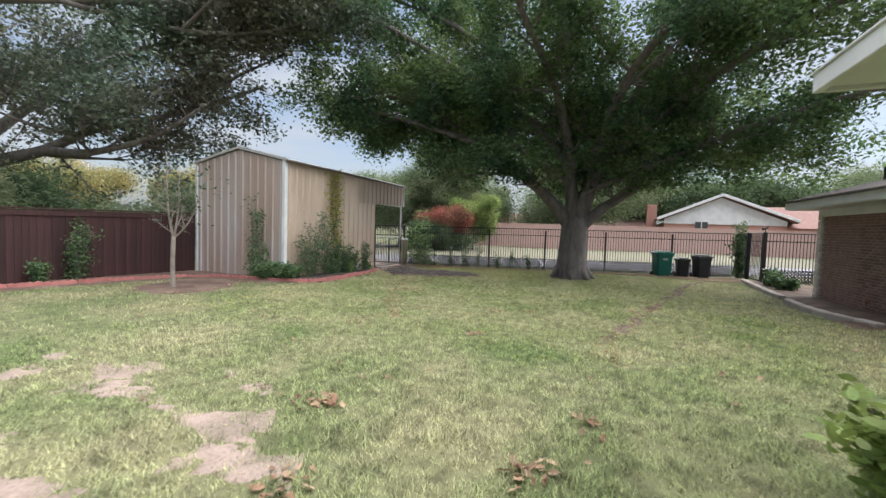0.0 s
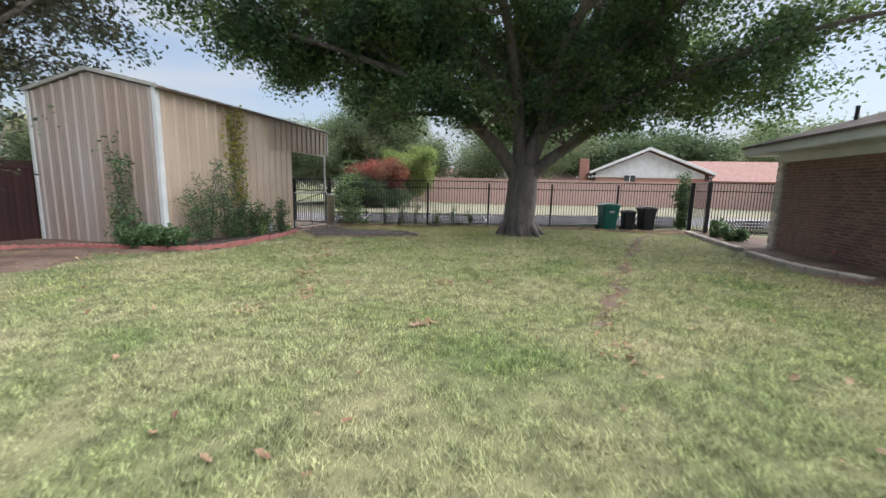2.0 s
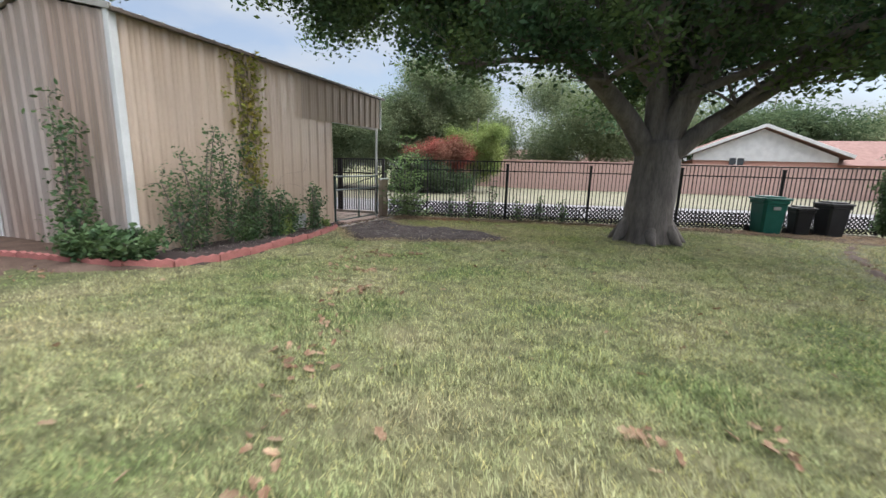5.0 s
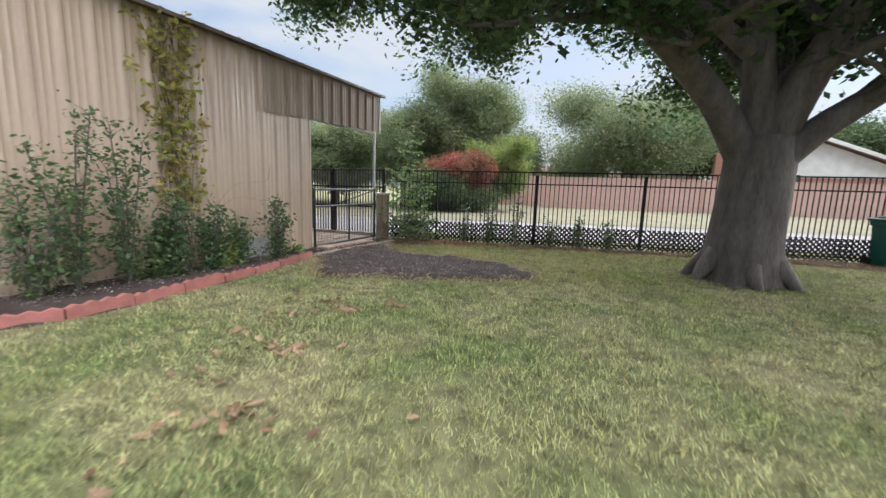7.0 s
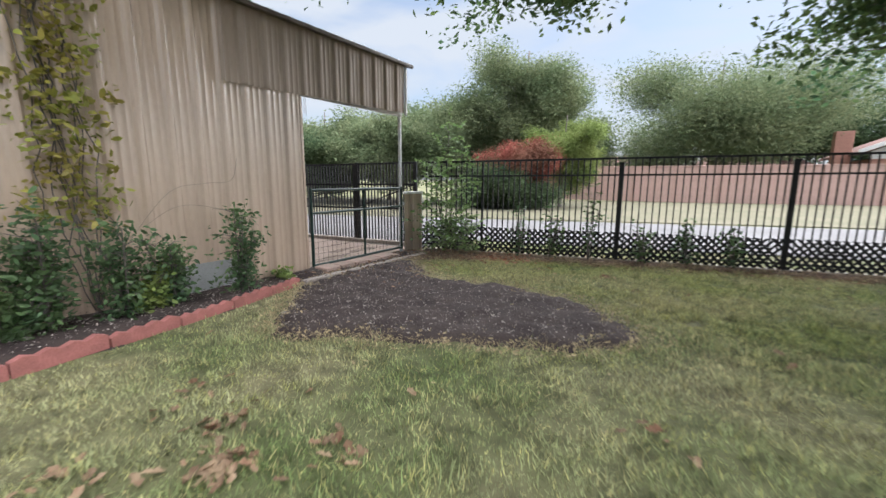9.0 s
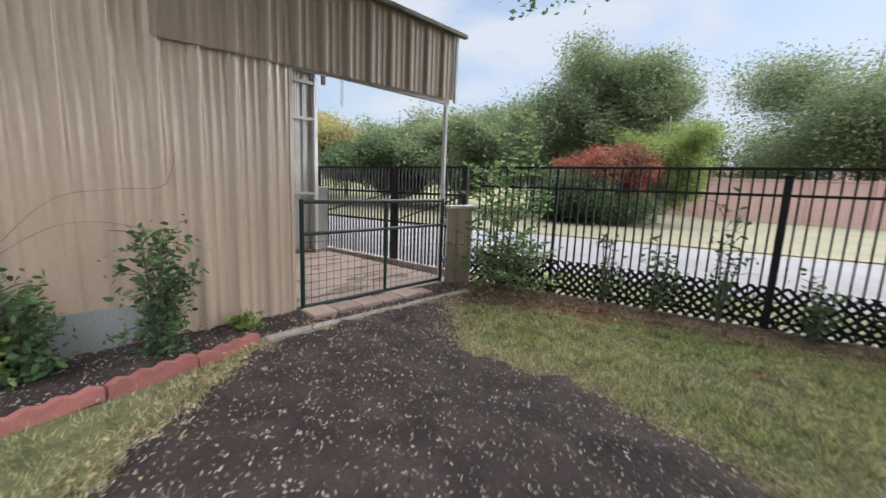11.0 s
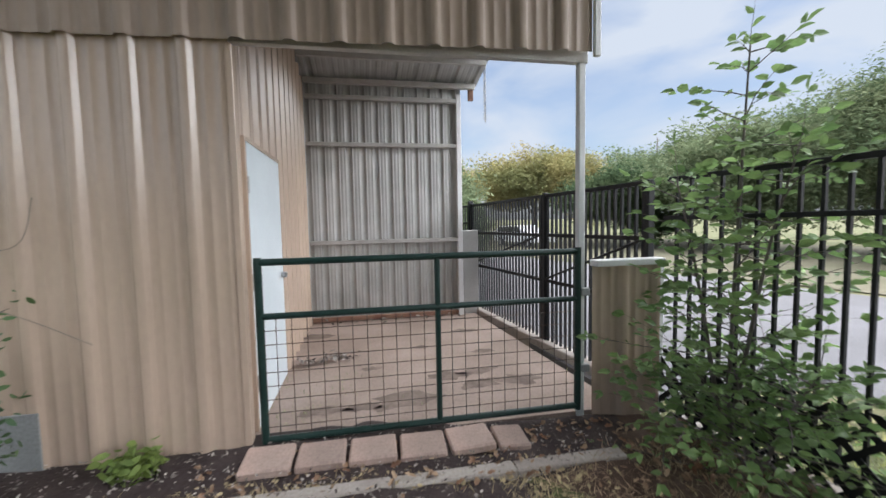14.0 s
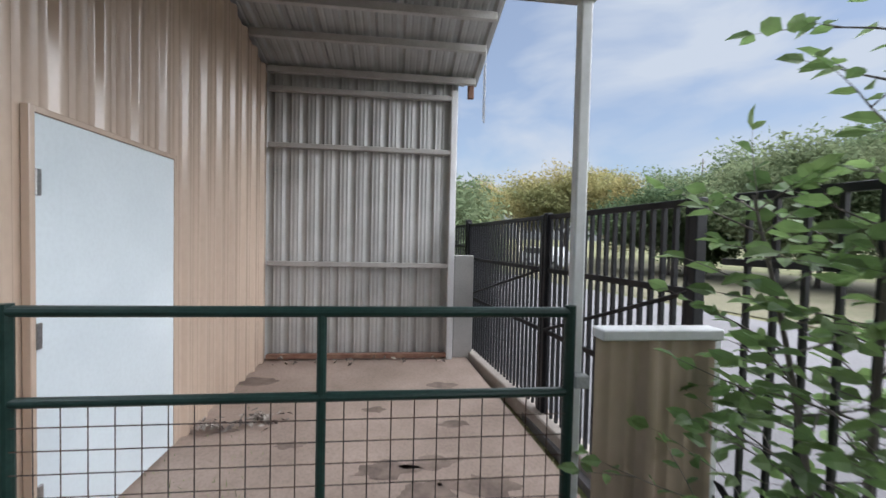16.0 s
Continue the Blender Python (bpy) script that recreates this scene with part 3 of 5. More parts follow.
for sgn, xe in ((1, XE + 0.12), (-1, XW - 0.12)):
    y = YS - 0.06
    while y < YN + 0.1:
        y2 = min(y + 0.915, YN + 0.16)
        top = lambda x: ZE + (ZA - ZE) * (1 - abs(x - XA) / (XE - XA)) + 0.02
        v, f = corrugated(y, y2, lambda u: XA, lambda u: xe, lambda u, o, q: (q, u, top(q) + o), pitch=0.305)
        r = raw_ob("roof_panel", v, f, M_GALV)
        r.parent = shed
        y = y2
        if y2 >= YN + 0.15:
            break
part("corner_trim", box((XE - 0.07, YS - 0.045, ground_z(XE, YS) - 0.03), (XE + 0.042, YS + 0.07, ZE), 0.006), M_WHITE, shed, "white corner trim")
part("corner_trim", box((XW - 0.05, YS - 0.04, -0.05), (XW + 0.03, YS + 0.05, ZE), 0.006), M_WHITE, shed, "white corner trim")
for a, b in (((XE + 0.1, ZE + 0.0), (XA, ZA + 0.03)), ((XA, ZA + 0.03), (XW - 0.1, ZE + 0.0))):
    d = Vector((b[0] - a[0], 0, b[1] - a[1]))
    m = Matrix.Translation((a[0], YS - 0.055, a[1])) @ Matrix.Rotation(-math.atan2(d.z, d.x), 4, "Y")
    part("gable_trim", box((0, -0.012, -0.06), (d.length, 0.04, 0.025), 0.004, m), M_STEEL, shed, "grey metal gable trim")
part("eave_trim", box((XE + 0.07, YS - 0.05, ZE - 0.045), (XE + 0.15, YN + 0.16, ZE + 0.012), 0.006), M_DARKTRIM, shed)
# frame of the open bay
part("post", box((XE - 0.085, YN - 0.07, -0.12), (XE - 0.028, YN - 0.012, 2.76), 0.008), M_WHITE, shed, "white square post")
part("post", box((XE + 0.035, YN + 0.0, 2.7), (XE + 0.075, YN + 0.05, ZE - 0.02), 0.006), M_WHITE, shed, "white fascia end trim")
part("post", box((XW + 0.03, YN - 0.2, -0.05), (XW + 0.11, YN - 0.12, ZE - 0.15), 0.006), M_WHITE, shed)
part("post", box((XW - 0.05, YN - 0.1, -0.05), (XW + 0.02, YN + 0.16, 1.35), 0.006), M_GALV, shed)
for z, mm in ((0.02, M_RUST), (1.21, M_STEEL), (2.70, M_STEEL), (3.40, M_STEEL)):
    part("girt", box((XW + 0.03, YP + 0.01, z - 0.03), (XW + 0.10, YN - 0.2, z + 0.03), 0.005), mm, shed)
for k, q in enumerate((0.12, 0.75, 1.25, 1.75)):
    for sx in (1, -1):
        px = XA + sx * (1.83 - q)
        pz = ZE + (ZA - ZE) * (1 - abs(px - XA) / (XE - XA)) - 0.04
        part("purlin", box((px - 0.03, YP + 0.01, pz - 0.06), (px + 0.03, YN + 0.1, pz + 0.02), 0.004), M_STEEL, shed)
part("rake_beam", box((XW, YN + 0.02, ZE - 0.22), (XW + 0.06, YN + 0.1, ZE - 0.02), 0.004), M_RUST, shed)
part("girt", box((XE - 0.08, YP, 2.68), (XE - 0.02, YN, 2.78), 0.004), M_STEEL, shed)
# edge trim at the partition's corner
part("corner_trim", box((XE - 0.04, YP - 0.012, -0.05), (XE + 0.012, YP + 0.03, 2.66), 0.004), M_TAN, shed)
# door in the partition
door = part("door", box((-10.80, YP - 0.04, 0.0), (-9.64, YP + 0.012, 2.11), 0.006), M_DOOR, shed, "plain pale blue-white steel door")
for z in (0.35, 1.1, 1.8):
    part("hinge", box((-9.665, YP + 0.012, z - 0.06), (-9.635, YP + 0.025, z + 0.06), 0.003), M_CHROME, door)
hb = tube((-10.72, YP + 0.012, 1.02), (-10.72, YP + 0.06, 1.02), 0.028, 12)
add_tube(hb, (-10.72, YP + 0.05, 1.02), (-10.62, YP + 0.055, 1.03), 0.011, 8)
part("handle", hb, M_CHROME, door, "lever handle")
for lo, hi in (((-10.83, YP - 0.02, 0.0), (-10.80, YP + 0.018, 2.14)), ((-9.64, YP - 0.02, 0.0), (-9.61, YP + 0.018, 2.14)), ((-10.80, YP - 0.02, 2.11), (-9.64, YP + 0.018, 2.14))):
    part("door_frame", box(lo, hi, 0.003), M_TAN, shed)
# low panel between post and fence
half = thing("half_wall", "short tan metal panel with a white cap beside the gate post", "wall panel")
sheet("panel", half, M_TAN, YN + 0.05, 18.58, lambda u: -0.10, lambda u: 1.14, lambda u, o, z: (XE - 0.03 + o, u, z), pitch=0.305, start=YN + 0.32)
part("cap", box((XE - 0.07, YN + 0.05, 1.14), (XE + 0.04, 18.60, 1.19), 0.006), M_WHITE, half, "white metal cap")
part("end_post", box((XE - 0.06, 18.58, -0.1), (XE, 18.62, 1.14), 0.004), M_WHITE, half)

# ---- tube gate in the bay ----
gate = thing("tube_gate", "dark green tube gate with wire mesh below", "gate")
GY0, GY1, GX, GB, GT, GM = 15.555, 17.86, XE + 0.0, 0.05, 1.265, 0.90
for nm, a, b, r in (("top_rail", (GX, GY0, GT), (GX, GY1, GT), 0.024), ("middle_rail", (GX, GY0, GM), (GX, GY1, GM), 0.022), ("bottom_rail", (GX, GY0, GB), (GX, GY1, GB), 0.024),
                    ("stile", (GX, GY0, GB - 0.03), (GX, GY0, GT + 0.03), 0.026), ("stile", (GX, GY1, GB - 0.03), (GX, GY1, GT + 0.03), 0.026), ("stile", (GX, 16.76, GB), (GX, 16.76, GT), 0.021)):
    part(nm, tube(a, b, r, 12), M_GATE, gate, smooth=False)
wm = bmesh.new()
for k in range(1, 23):
    q = GY0 + (GY1 - GY0) * k / 23
    add_tube(wm, (GX + 0.012, q, GB), (GX + 0.012, q, GM), 0.0028, 4)
for k in range(1, 9):
    q = GB + (GM - GB) * k / 9
    add_tube(wm, (GX + 0.016, GY0, q), (GX + 0.016, GY1, q), 0.0028, 4)
part("wire_mesh", wm, M_WIRE, gate, "rusty welded wire mesh")
for z in (0.35, 0.95):
    part("latch", box((GX - 0.02, GY1 + 0.02, z - 0.03), (GX + 0.03, GY1 + 0.09, z + 0.03), 0.006), M_GREY, gate)

# ---- iron fence with lattice ----


def pickets(parent, x0, x1, yf, h0, top, spacing=0.11, half_w=0.0105):
    bm = box((-half_w, -half_w, 0), (half_w, half_w, 1.0))
    me = mesh_ob("picket", bm, M_IRON)
    mesh = me.data
    bpy.data.objects.remove(me)
    n = max(1, int(round((x1 - x0) / spacing)))
    for i in range(1, n):
        x = x0 + (x1 - x0) * i / n
        z = ground_z(x, yf(x))
        shared("picket", mesh, parent, Matrix.Translation((x, yf(x), z + h0)) @ Matrix.Diagonal((1, 1, top - h0, 1)))


def rail(name, parent, x0, x1, yf, h, w=0.02, t=0.02, mm=None):
    a = Vector((x0, yf(x0), ground_z(x0, yf(x0)) + h))
    b = Vector((x1, yf(x1), ground_z(x1, yf(x1)) + h))
    d = b - a
    m = Matrix.Translation(a) @ d.to_track_quat("X", "Z").to_matrix().to_4x4()
    part(name, box((0, -w, -t), (d.length, w, t), 0.003, m), mm or M_IRON, parent)


POSTS = [-9.40, -8.04, -5.45, -2.92, -0.33, 2.38, 4.95]
for a, b in zip(POSTS, POSTS[1:]):
    f = thing("iron_fence", "black iron picket fence panel on the lawn's edge", "fence", "fence panels along the road")
    pickets(f, a, b, fence_y, 0.08, 1.93)
    rail("rail", f, a, b, fence_y, 1.92, 0.014, 0.018)
    rail("rail", f, a, b, fence_y, 1.62, 0.014, 0.016)
    rail("rail", f, a, b, fence_y, 0.14, 0.014, 0.016)
    z = ground_z(b, fence_y(b))
    hw, zt = (0.021, 1.915) if b == POSTS[1] else (0.04, 1.84)
    pb = box((b - hw, fence_y(b) - hw, z - 0.1), (b + hw, fence_y(b) + hw, z + zt), 0.006)
    if hw > 0.03:
        add_box(pb, (b - 0.048, fence_y(b) - 0.048, z + 1.82), (b + 0.048, fence_y(b) + 0.048, z + 1.85), 0.006)
    part("post", pb, M_IRON, f)


def lattice(a, b, yf, h0, h1, off):
    t = thing("lattice", "black diagonal lattice fixed low on the iron fence", "lattice", "lattice panels")
    hh = h1 - h0
    for sgn in (1, -1):
        bm = bmesh.new()
        w = 0.019
        pts = [(-w * 1.4, 0), (w * 1.4, 0), (sgn * hh + w * 1.4, hh), (sgn * hh - w * 1.4, hh)]
        yy = -0.004 * sgn
        vs = [bm.verts.new((x, yy, z)) for x, z in pts]
        face = bm.faces.new(vs)
        r = bmesh.ops.extrude_face_region(bm, geom=[face])
        bmesh.ops.translate(bm, vec=(0, -0.006 * sgn, 0), verts=[v for v in r["geom"] if isinstance(v, bmesh.types.BMVert)])
        tmp = mesh_ob("slat", bm, M_LATT)
        mesh = tmp.data
        bpy.data.objects.remove(tmp)
        sp = 0.115
        n = int((b - a - hh) / sp)
        for i in range(n + 1):
            x = a + (0 if sgn > 0 else hh) + i * sp
            slope = math.atan(FENCE_SLOPE)
            shared("slat", mesh, t, Matrix.Translation((x, yf(x) + off, ground_z(x, yf(x)) + h0)) @ Matrix.Rotation(slope, 4, "Z"))
    return t


for a, b in zip(POSTS, POSTS[1:]):
    lattice(a - 0.2, b + 0.2, fence_y, 0.03, 0.56, -0.03)

# ---- drive gate beyond the bay ----


def gate_y(x):
    return 18.62 + 0.125 * (x + 9.44)


for a, b in ((-11.15, -9.52), (-13.45, -11.15)):
    f = thing("drive_gate", "black iron drive gate leaf with diagonal brace, closed", "gate", "drive gate leaves")
    pickets(f, a, b, gate_y, 0.1, 1.93, 0.088, 0.0125)
    for h in (1.92, 1.45, 0.9, 0.14):
        rail("rail", f, a, b, gate_y, h, 0.015, 0.02)
    z = ground_z(b, gate_y(b))
    for q in (a + 0.03, b - 0.03):
        part("stile", box((q - 0.03, gate_y(q) - 0.03, z), (q + 0.03, gate_y(q) + 0.03, z + 1.94), 0.005), M_IRON, f)
    part("brace", tube((a + 0.05, gate_y(a) - 0.02, z + 0.9), (b - 0.05, gate_y(b) - 0.02, z + 1.45), 0.014, 6), M_IRON, f)
f = thing("iron_fence", "black iron picket fence panel west of the drive gate", "fence", "fence panels along the road")
pickets(f, -21.5, -13.5, gate_y, 0.1, 1.93, 0.13)
for h in (1.92, 1.62, 0.14):
    rail("rail", f, -21.5, -13.5, gate_y, h, 0.014, 0.018)
part("post", box((-13.55, gate_y(-13.5) - 0.04, -0.2), (-13.47, gate_y(-13.5) + 0.04, 1.85), 0.006), M_IRON, f)

# ---- fence by the house ----


def side_y(x):
    return 19.2 + 0.19 * (x - 5.2)


f = thing("iron_fence", "black iron picket fence panel behind the brick house", "fence", "fence panels along the road")
pickets(f, 5.25, 14.5, side_y, 0.08, 1.93)
for h in (1.92, 1.62, 0.14):
    rail("rail", f, 5.25, 14.5, side_y, h, 0.014, 0.018)
tmp = mesh_ob("picket", box((-0.0105, -0.0105, 0), (0.0105, 0.0105, 1.85)), M_IRON)
jog = tmp.data
bpy.data.objects.remove(tmp)
for k in range(1, 20):
    q = k / 20
    px, py = 4.95 + 0.25 * q, fence_y(4.95) + (19.2 - fence_y(4.95)) * q
    shared("picket", jog, f, Matrix.Translation((px, py, ground_z(px, py) + 0.08)))
for h in (1.92, 1.62, 0.14):
    part("rail", tube((4.95, fence_y(4.95), ground_z(4.95, 21.3) + h), (5.2, 19.2, ground_z(5.2, 19.2) + h), 0.017, 4), M_IRON, f)
fin = tube((5.2, 19.2, ground_z(5.2, 19.2) + 1.95), (5.2, 19.2, ground_z(5.2, 19.2) + 2.05), 0.02, 8)
add_tube(fin, (5.10, 19.2, ground_z(5.2, 19.2) + 2.06), (5.26, 19.2, ground_z(5.2, 19.2) + 2.12), 0.05, 8, 0.025)
add_tube(fin, (5.22, 19.2, ground_z(5.2, 19.2) + 2.10), (5.30, 19.2, ground_z(5.2, 19.2) + 2.2), 0.03, 8, 0.008)
part("finial", fin, M_IRON, f, "dark cast ornament on the post")
for px, py in ((5.2, 19.2), (5.0, 20.3)):
    z = ground_z(px, py)
    part("post", box((px - 0.06, py - 0.06, z - 0.1), (px + 0.06, py + 0.06, z + 1.95), 0.006), M_IRON, f, "thick black gate post")

for a, b in ((5.3, 7.9), (7.9, 10.5)):
    lattice(a, b, side_y, 0.03, 0.56, -0.03)

# ---- brick house ----
house = thing("brick_house", "brown brick house with white eaves and dark shingles", "house")
HX, HN = 5.0, 14.6
part("wall", box((HX + 0.015, -6, -0.2), (HX + 0.25, HN - 0.02, 2.62)), M_MORTAR, house, "mortar behind the brick face")
part("wall", box((HX + 0.25, HN - 0.25, -0.2), (16, HN - 0.015, 2.62)), M_MORTAR, house)
part("fascia", box((4.36, -6.5, 2.62), (4.40, HN + 0.45, 2.80), 0.004), M_WHITE, house, "white eave board")
part("fascia", box((4.40, HN + 0.41, 2.62), (16.5, HN + 0.45, 2.80), 0.004), M_WHITE, house, "white eave board")
part("soffit", box((4.40, -6.5, 2.60), (16.4, HN + 0.41, 2.63)), M_WHITE, house, "white soffit")
part("frieze", box((HX - 0.03, -6, 2.42), (HX + 0.0, HN + 0.02, 2.60), 0.004), M_WHITE, house, "white frieze board")
bm = bmesh.new()
vs = [bm.verts.new(p) for p in ((4.30, -6.6, 2.78), (16.6, -6.6, 2.78), (16.6, HN + 0.5, 2.78), (4.30, HN + 0.5, 2.78), (10.4, -2.0, 4.75), (10.4, HN - 5.4, 4.75))]
for q in ((0, 1, 4), (1, 2, 5, 4), (2, 3, 5), (3, 0, 4, 5)):
    bm.faces.new([vs[i] for i in q])
r = bmesh.ops.extrude_face_region(bm, geom=bm.faces[:])
bmesh.ops.translate(bm, vec=(0, 0, 0.06), verts=[v for v in r["geom"] if isinstance(v, bmesh.types.BMVert)])
roof = part("roof", bm, M_SHING, house, "dark brown shingle roof")
part("vent_pipe", tube((5.6, 13.2, 3.1), (5.6, 13.2, 3.55), 0.04, 10), M_IRON, roof)
part("window_trim", box((HX - 0.04, 10.58, 0.85), (HX + 0.02, 10.72, 2.42), 0.005), M_WHITE, house, "white window surround")
win = part("window", box((HX - 0.01, 9.2, 1.0), (HX + 0.014, 10.58, 2.42)), M_GLASS, house, "dark glazed window")
part("sill", box((HX - 0.07, 9.1, 0.85), (HX + 0.01, 10.58, 0.98), 0.006), M_WHITE, win)
for k in range(15):
    z0 = 0.02 + k * 0.165
    part("quoin", box((HX - 0.035, HN - 0.22 + (0.03 if k % 2 else 0), z0), (HX + 0.2, HN + 0.02, z0 + 0.15), 0.008), M_QUOIN, house, "cream corner block")
faucet = thing("hose_faucet", "rusty red hose tap on the brick wall", "tap")
fb = tube((HX, 11.95, 0.55), (HX - 0.14, 11.95, 0.53), 0.02, 10)
add_tube(fb, (HX - 0.12, 11.95, 0.54), (HX - 0.13, 11.95, 0.44), 0.018, 8)
part("body", fb, M_RUST, faucet)
part("wheel", tube((HX - 0.15, 11.95, 0.545), (HX - 0.17, 11.95, 0.545), 0.05, 12), M_EDGE, faucet, "red hand wheel")

# ---- patio cover by the start ----
cover = thing("patio_cover", "white patio roof edge with a pale soffit", "patio roof")
part("soffit", box((0.64, -5, 2.63), (4.3, 3.36, 2.66)), M_WHITE, cover)
part("fascia", box((0.60, -5, 2.61), (0.64, 3.41, 2.71), 0.005), M_WHITE, cover)
part("fascia", box((0.64, 3.37, 2.61), (4.3, 3.41, 2.71), 0.005), M_WHITE, cover)
part("roof", box((0.59, -5, 2.71), (4.3, 3.42, 2.725), 0.003), M_WHITE, cover)
part("post", box((0.9, -4.6, 0.2), (1.0, -4.5, 2.63), 0.005), M_WHITE, cover)
part("post", box((3.9, 2.9, 0.2), (4.0, 3.0, 2.63), 0.005), M_WHITE, cover)

# ---- timber fence ----
wood = thing("timber_fence", "dark red-brown stained board fence with a cap rail", "fence")
bm = box((-0.009, 0, 0), (0.009, 0.138, 1.0), 0.002)
tmp = mesh_ob("board", bm, M_WOOD)
bmesh_board = tmp.data
bpy.data.objects.remove(tmp)
rng = random.Random(5)
y = -9.0
while y < 10.2:
    z = ground_z(-13.25, y) - 0.02
    shared("board", bmesh_board, wood, Matrix.Translation((-13.25 + rng.uniform(-0.004, 0.004), y, z)) @ Matrix.Diagonal((1, 1, 1.90 - z + 0.011 * (y - 5.5), 1)))
    y += 0.142
m = Matrix.Translation((-13.25, -9, 1.76)) @ Matrix.Rotation(math.atan(0.011), 4, "X")
part("cap_rail", box((-0.06, 0, 0.0), (0.06, 19.3, 0.035), 0.005, m), M_WOOD, wood)
part("rail", box((0.012, 0, -0.16), (0.04, 19.3, -0.03), 0.005, m), M_WOOD, wood)

# ---- far fence, houses ----
pink = thing("board_fence", "faded pink cedar board fence across the road", "fence")
tmp = mesh_ob("board", box((0, -0.01, 0), (0.175, 0.01, 1.0), 0.003), M_PINK)
pink_board = tmp.data
bpy.data.objects.remove(tmp)
rng = random.Random(9)
x = -14.0
while x < 38:
    yb = 46 + 0.06 * (x - 5)
    shared("board", pink_board, pink, Matrix.Translation((x, yb, -0.1)) @ Matrix.Diagonal((1, 1, 2.55 + rng.uniform(-0.02, 0.02), 1)))
    x += 0.18
x = -14.0
while x < 40:
    yb = 46 + 0.06 * (x - 5)
    part("post", box((x - 0.06, yb - 0.08, -0.1), (x + 0.06, yb - 0.012, 2.55), 0.01), M_PINK, pink)
    x += 2.7
part("cap", box((-14, -0.06, 2.44), (40.2, 0.06, 2.5), 0.01, Matrix.Translation((0, 45.7, 0)) @ Matrix.Rotation(math.atan(0.06), 4, "Z")), M_PINK, pink)
fh = thing("gabled_house", "pink brick house with a white gable", "house")
part("wall", box((6.0, 54.0, -0.2), (17.5, 66, 3.1)), M_PBRICK, fh)
bm = bmesh.new()
vs = [bm.verts.new((x, 53.9, z)) for x, z in ((6.0, 3.1), (17.5, 3.1), (17.5, 3.55), (11.5, 6.05), (6.0, 3.65))]
g = bm.faces.new(vs)
r = bmesh.ops.extrude_face_region(bm, geom=[g])
bmesh.ops.translate(bm, vec=(0, 0.2, 0), verts=[v for v in r["geom"] if isinstance(v, bmesh.types.BMVert)])
part("gable", bm, M_WHITE, fh, "white boarded gable")
for a, b in (((11.5, 6.35), (5.2, 3.6)), ((11.5, 6.35), (18.4, 3.6))):
    bm = bmesh.new()
    vs = [bm.verts.new(p) for p in ((a[0], 53.4, a[1]), (b[0], 53.4, b[1]), (b[0], 66, b[1]), (a[0], 66, a[1]))]
    g = bm.faces.new(vs)
    r = bmesh.ops.extrude_face_region(bm, geom=[g])
    bmesh.ops.translate(bm, vec=(0, 0, -0.22), verts=[v for v in r["geom"] if isinstance(v, bmesh.types.BMVert)])
    part("roof", bm, M_RROOF, fh, "red-brown shingle roof")
    d = Vector((b[0] - a[0], 0, b[1] - a[1]))
    m = Matrix.Translation((a[0], 53.3, a[1])) @ Matrix.Rotation(-math.atan2(d.z, d.x), 4, "Y")
    part("barge_board", box((0, 0, -0.15), (d.length, 0.08, 0.14), 0.01, m), M_WHITE, fh, "white barge board")
wn = part("window", box((9.1, 53.85, 2.55), (10.3, 53.99, 3.35)), M_GLASS, fh)
part("frame", box((9.0, 53.82, 3.35), (10.4, 53.98, 3.45)), M_WHITE, wn)
part("frame", box((9.66, 53.82, 2.55), (9.74, 53.848, 3.35)), M_WHITE, wn)
part("chimney", box((4.3, 56, 0), (5.4, 57, 5.35), 0.03), M_PBRICK, fh, "brick chimney")
wing = thing("house_wing", "low pink brick house wing with a red shingle roof", "house")
part("wall", box((17.6, 55, -0.2), (34, 64, 3.0)), M_PBRICK, wing)
bm = bmesh.new()
vs = [bm.verts.new(p) for p in ((17.4, 54.2, 2.9), (34.6, 54.2, 2.9), (32, 59.5, 5.4), (16, 59.5, 5.4), (34.6, 65, 2.9), (17.4, 65, 2.9))]
for q in ((0, 1, 2, 3), (3, 2, 4, 5), (1, 4, 2)):
    bm.faces.new([vs[i] for i in q])
part("roof", bm, M_RROOF, wing)
for x, y, w, d in ((-24, 66, 14, 9), (-6, 70, 12, 9)):
    h2 = thing("far_house", "distant low house with a brown roof", "house", "houses far off")
    part("wall", box((x, y, -0.2), (x + w, y + d, 2.8)), M_PBRICK, h2)
    bm = bmesh.new()
    vs = [bm.verts.new(p) for p in ((x - 0.5, y - 0.5, 2.7), (x + w + 0.5, y - 0.5, 2.7), (x + w - 2, y + d / 2, 4.6), (x + 2, y + d / 2, 4.6), (x + w + 0.5, y + d + 0.5, 2.7), (x - 0.5, y + d + 0.5, 2.7))]
    for q in ((0, 1, 2, 3), (3, 2, 4, 5), (1, 4, 2), (0, 3, 5)):
        bm.faces.new([vs[i] for i in q])
    part("roof", bm, M_RROOF, h2)

# ---- wheeled bins ----


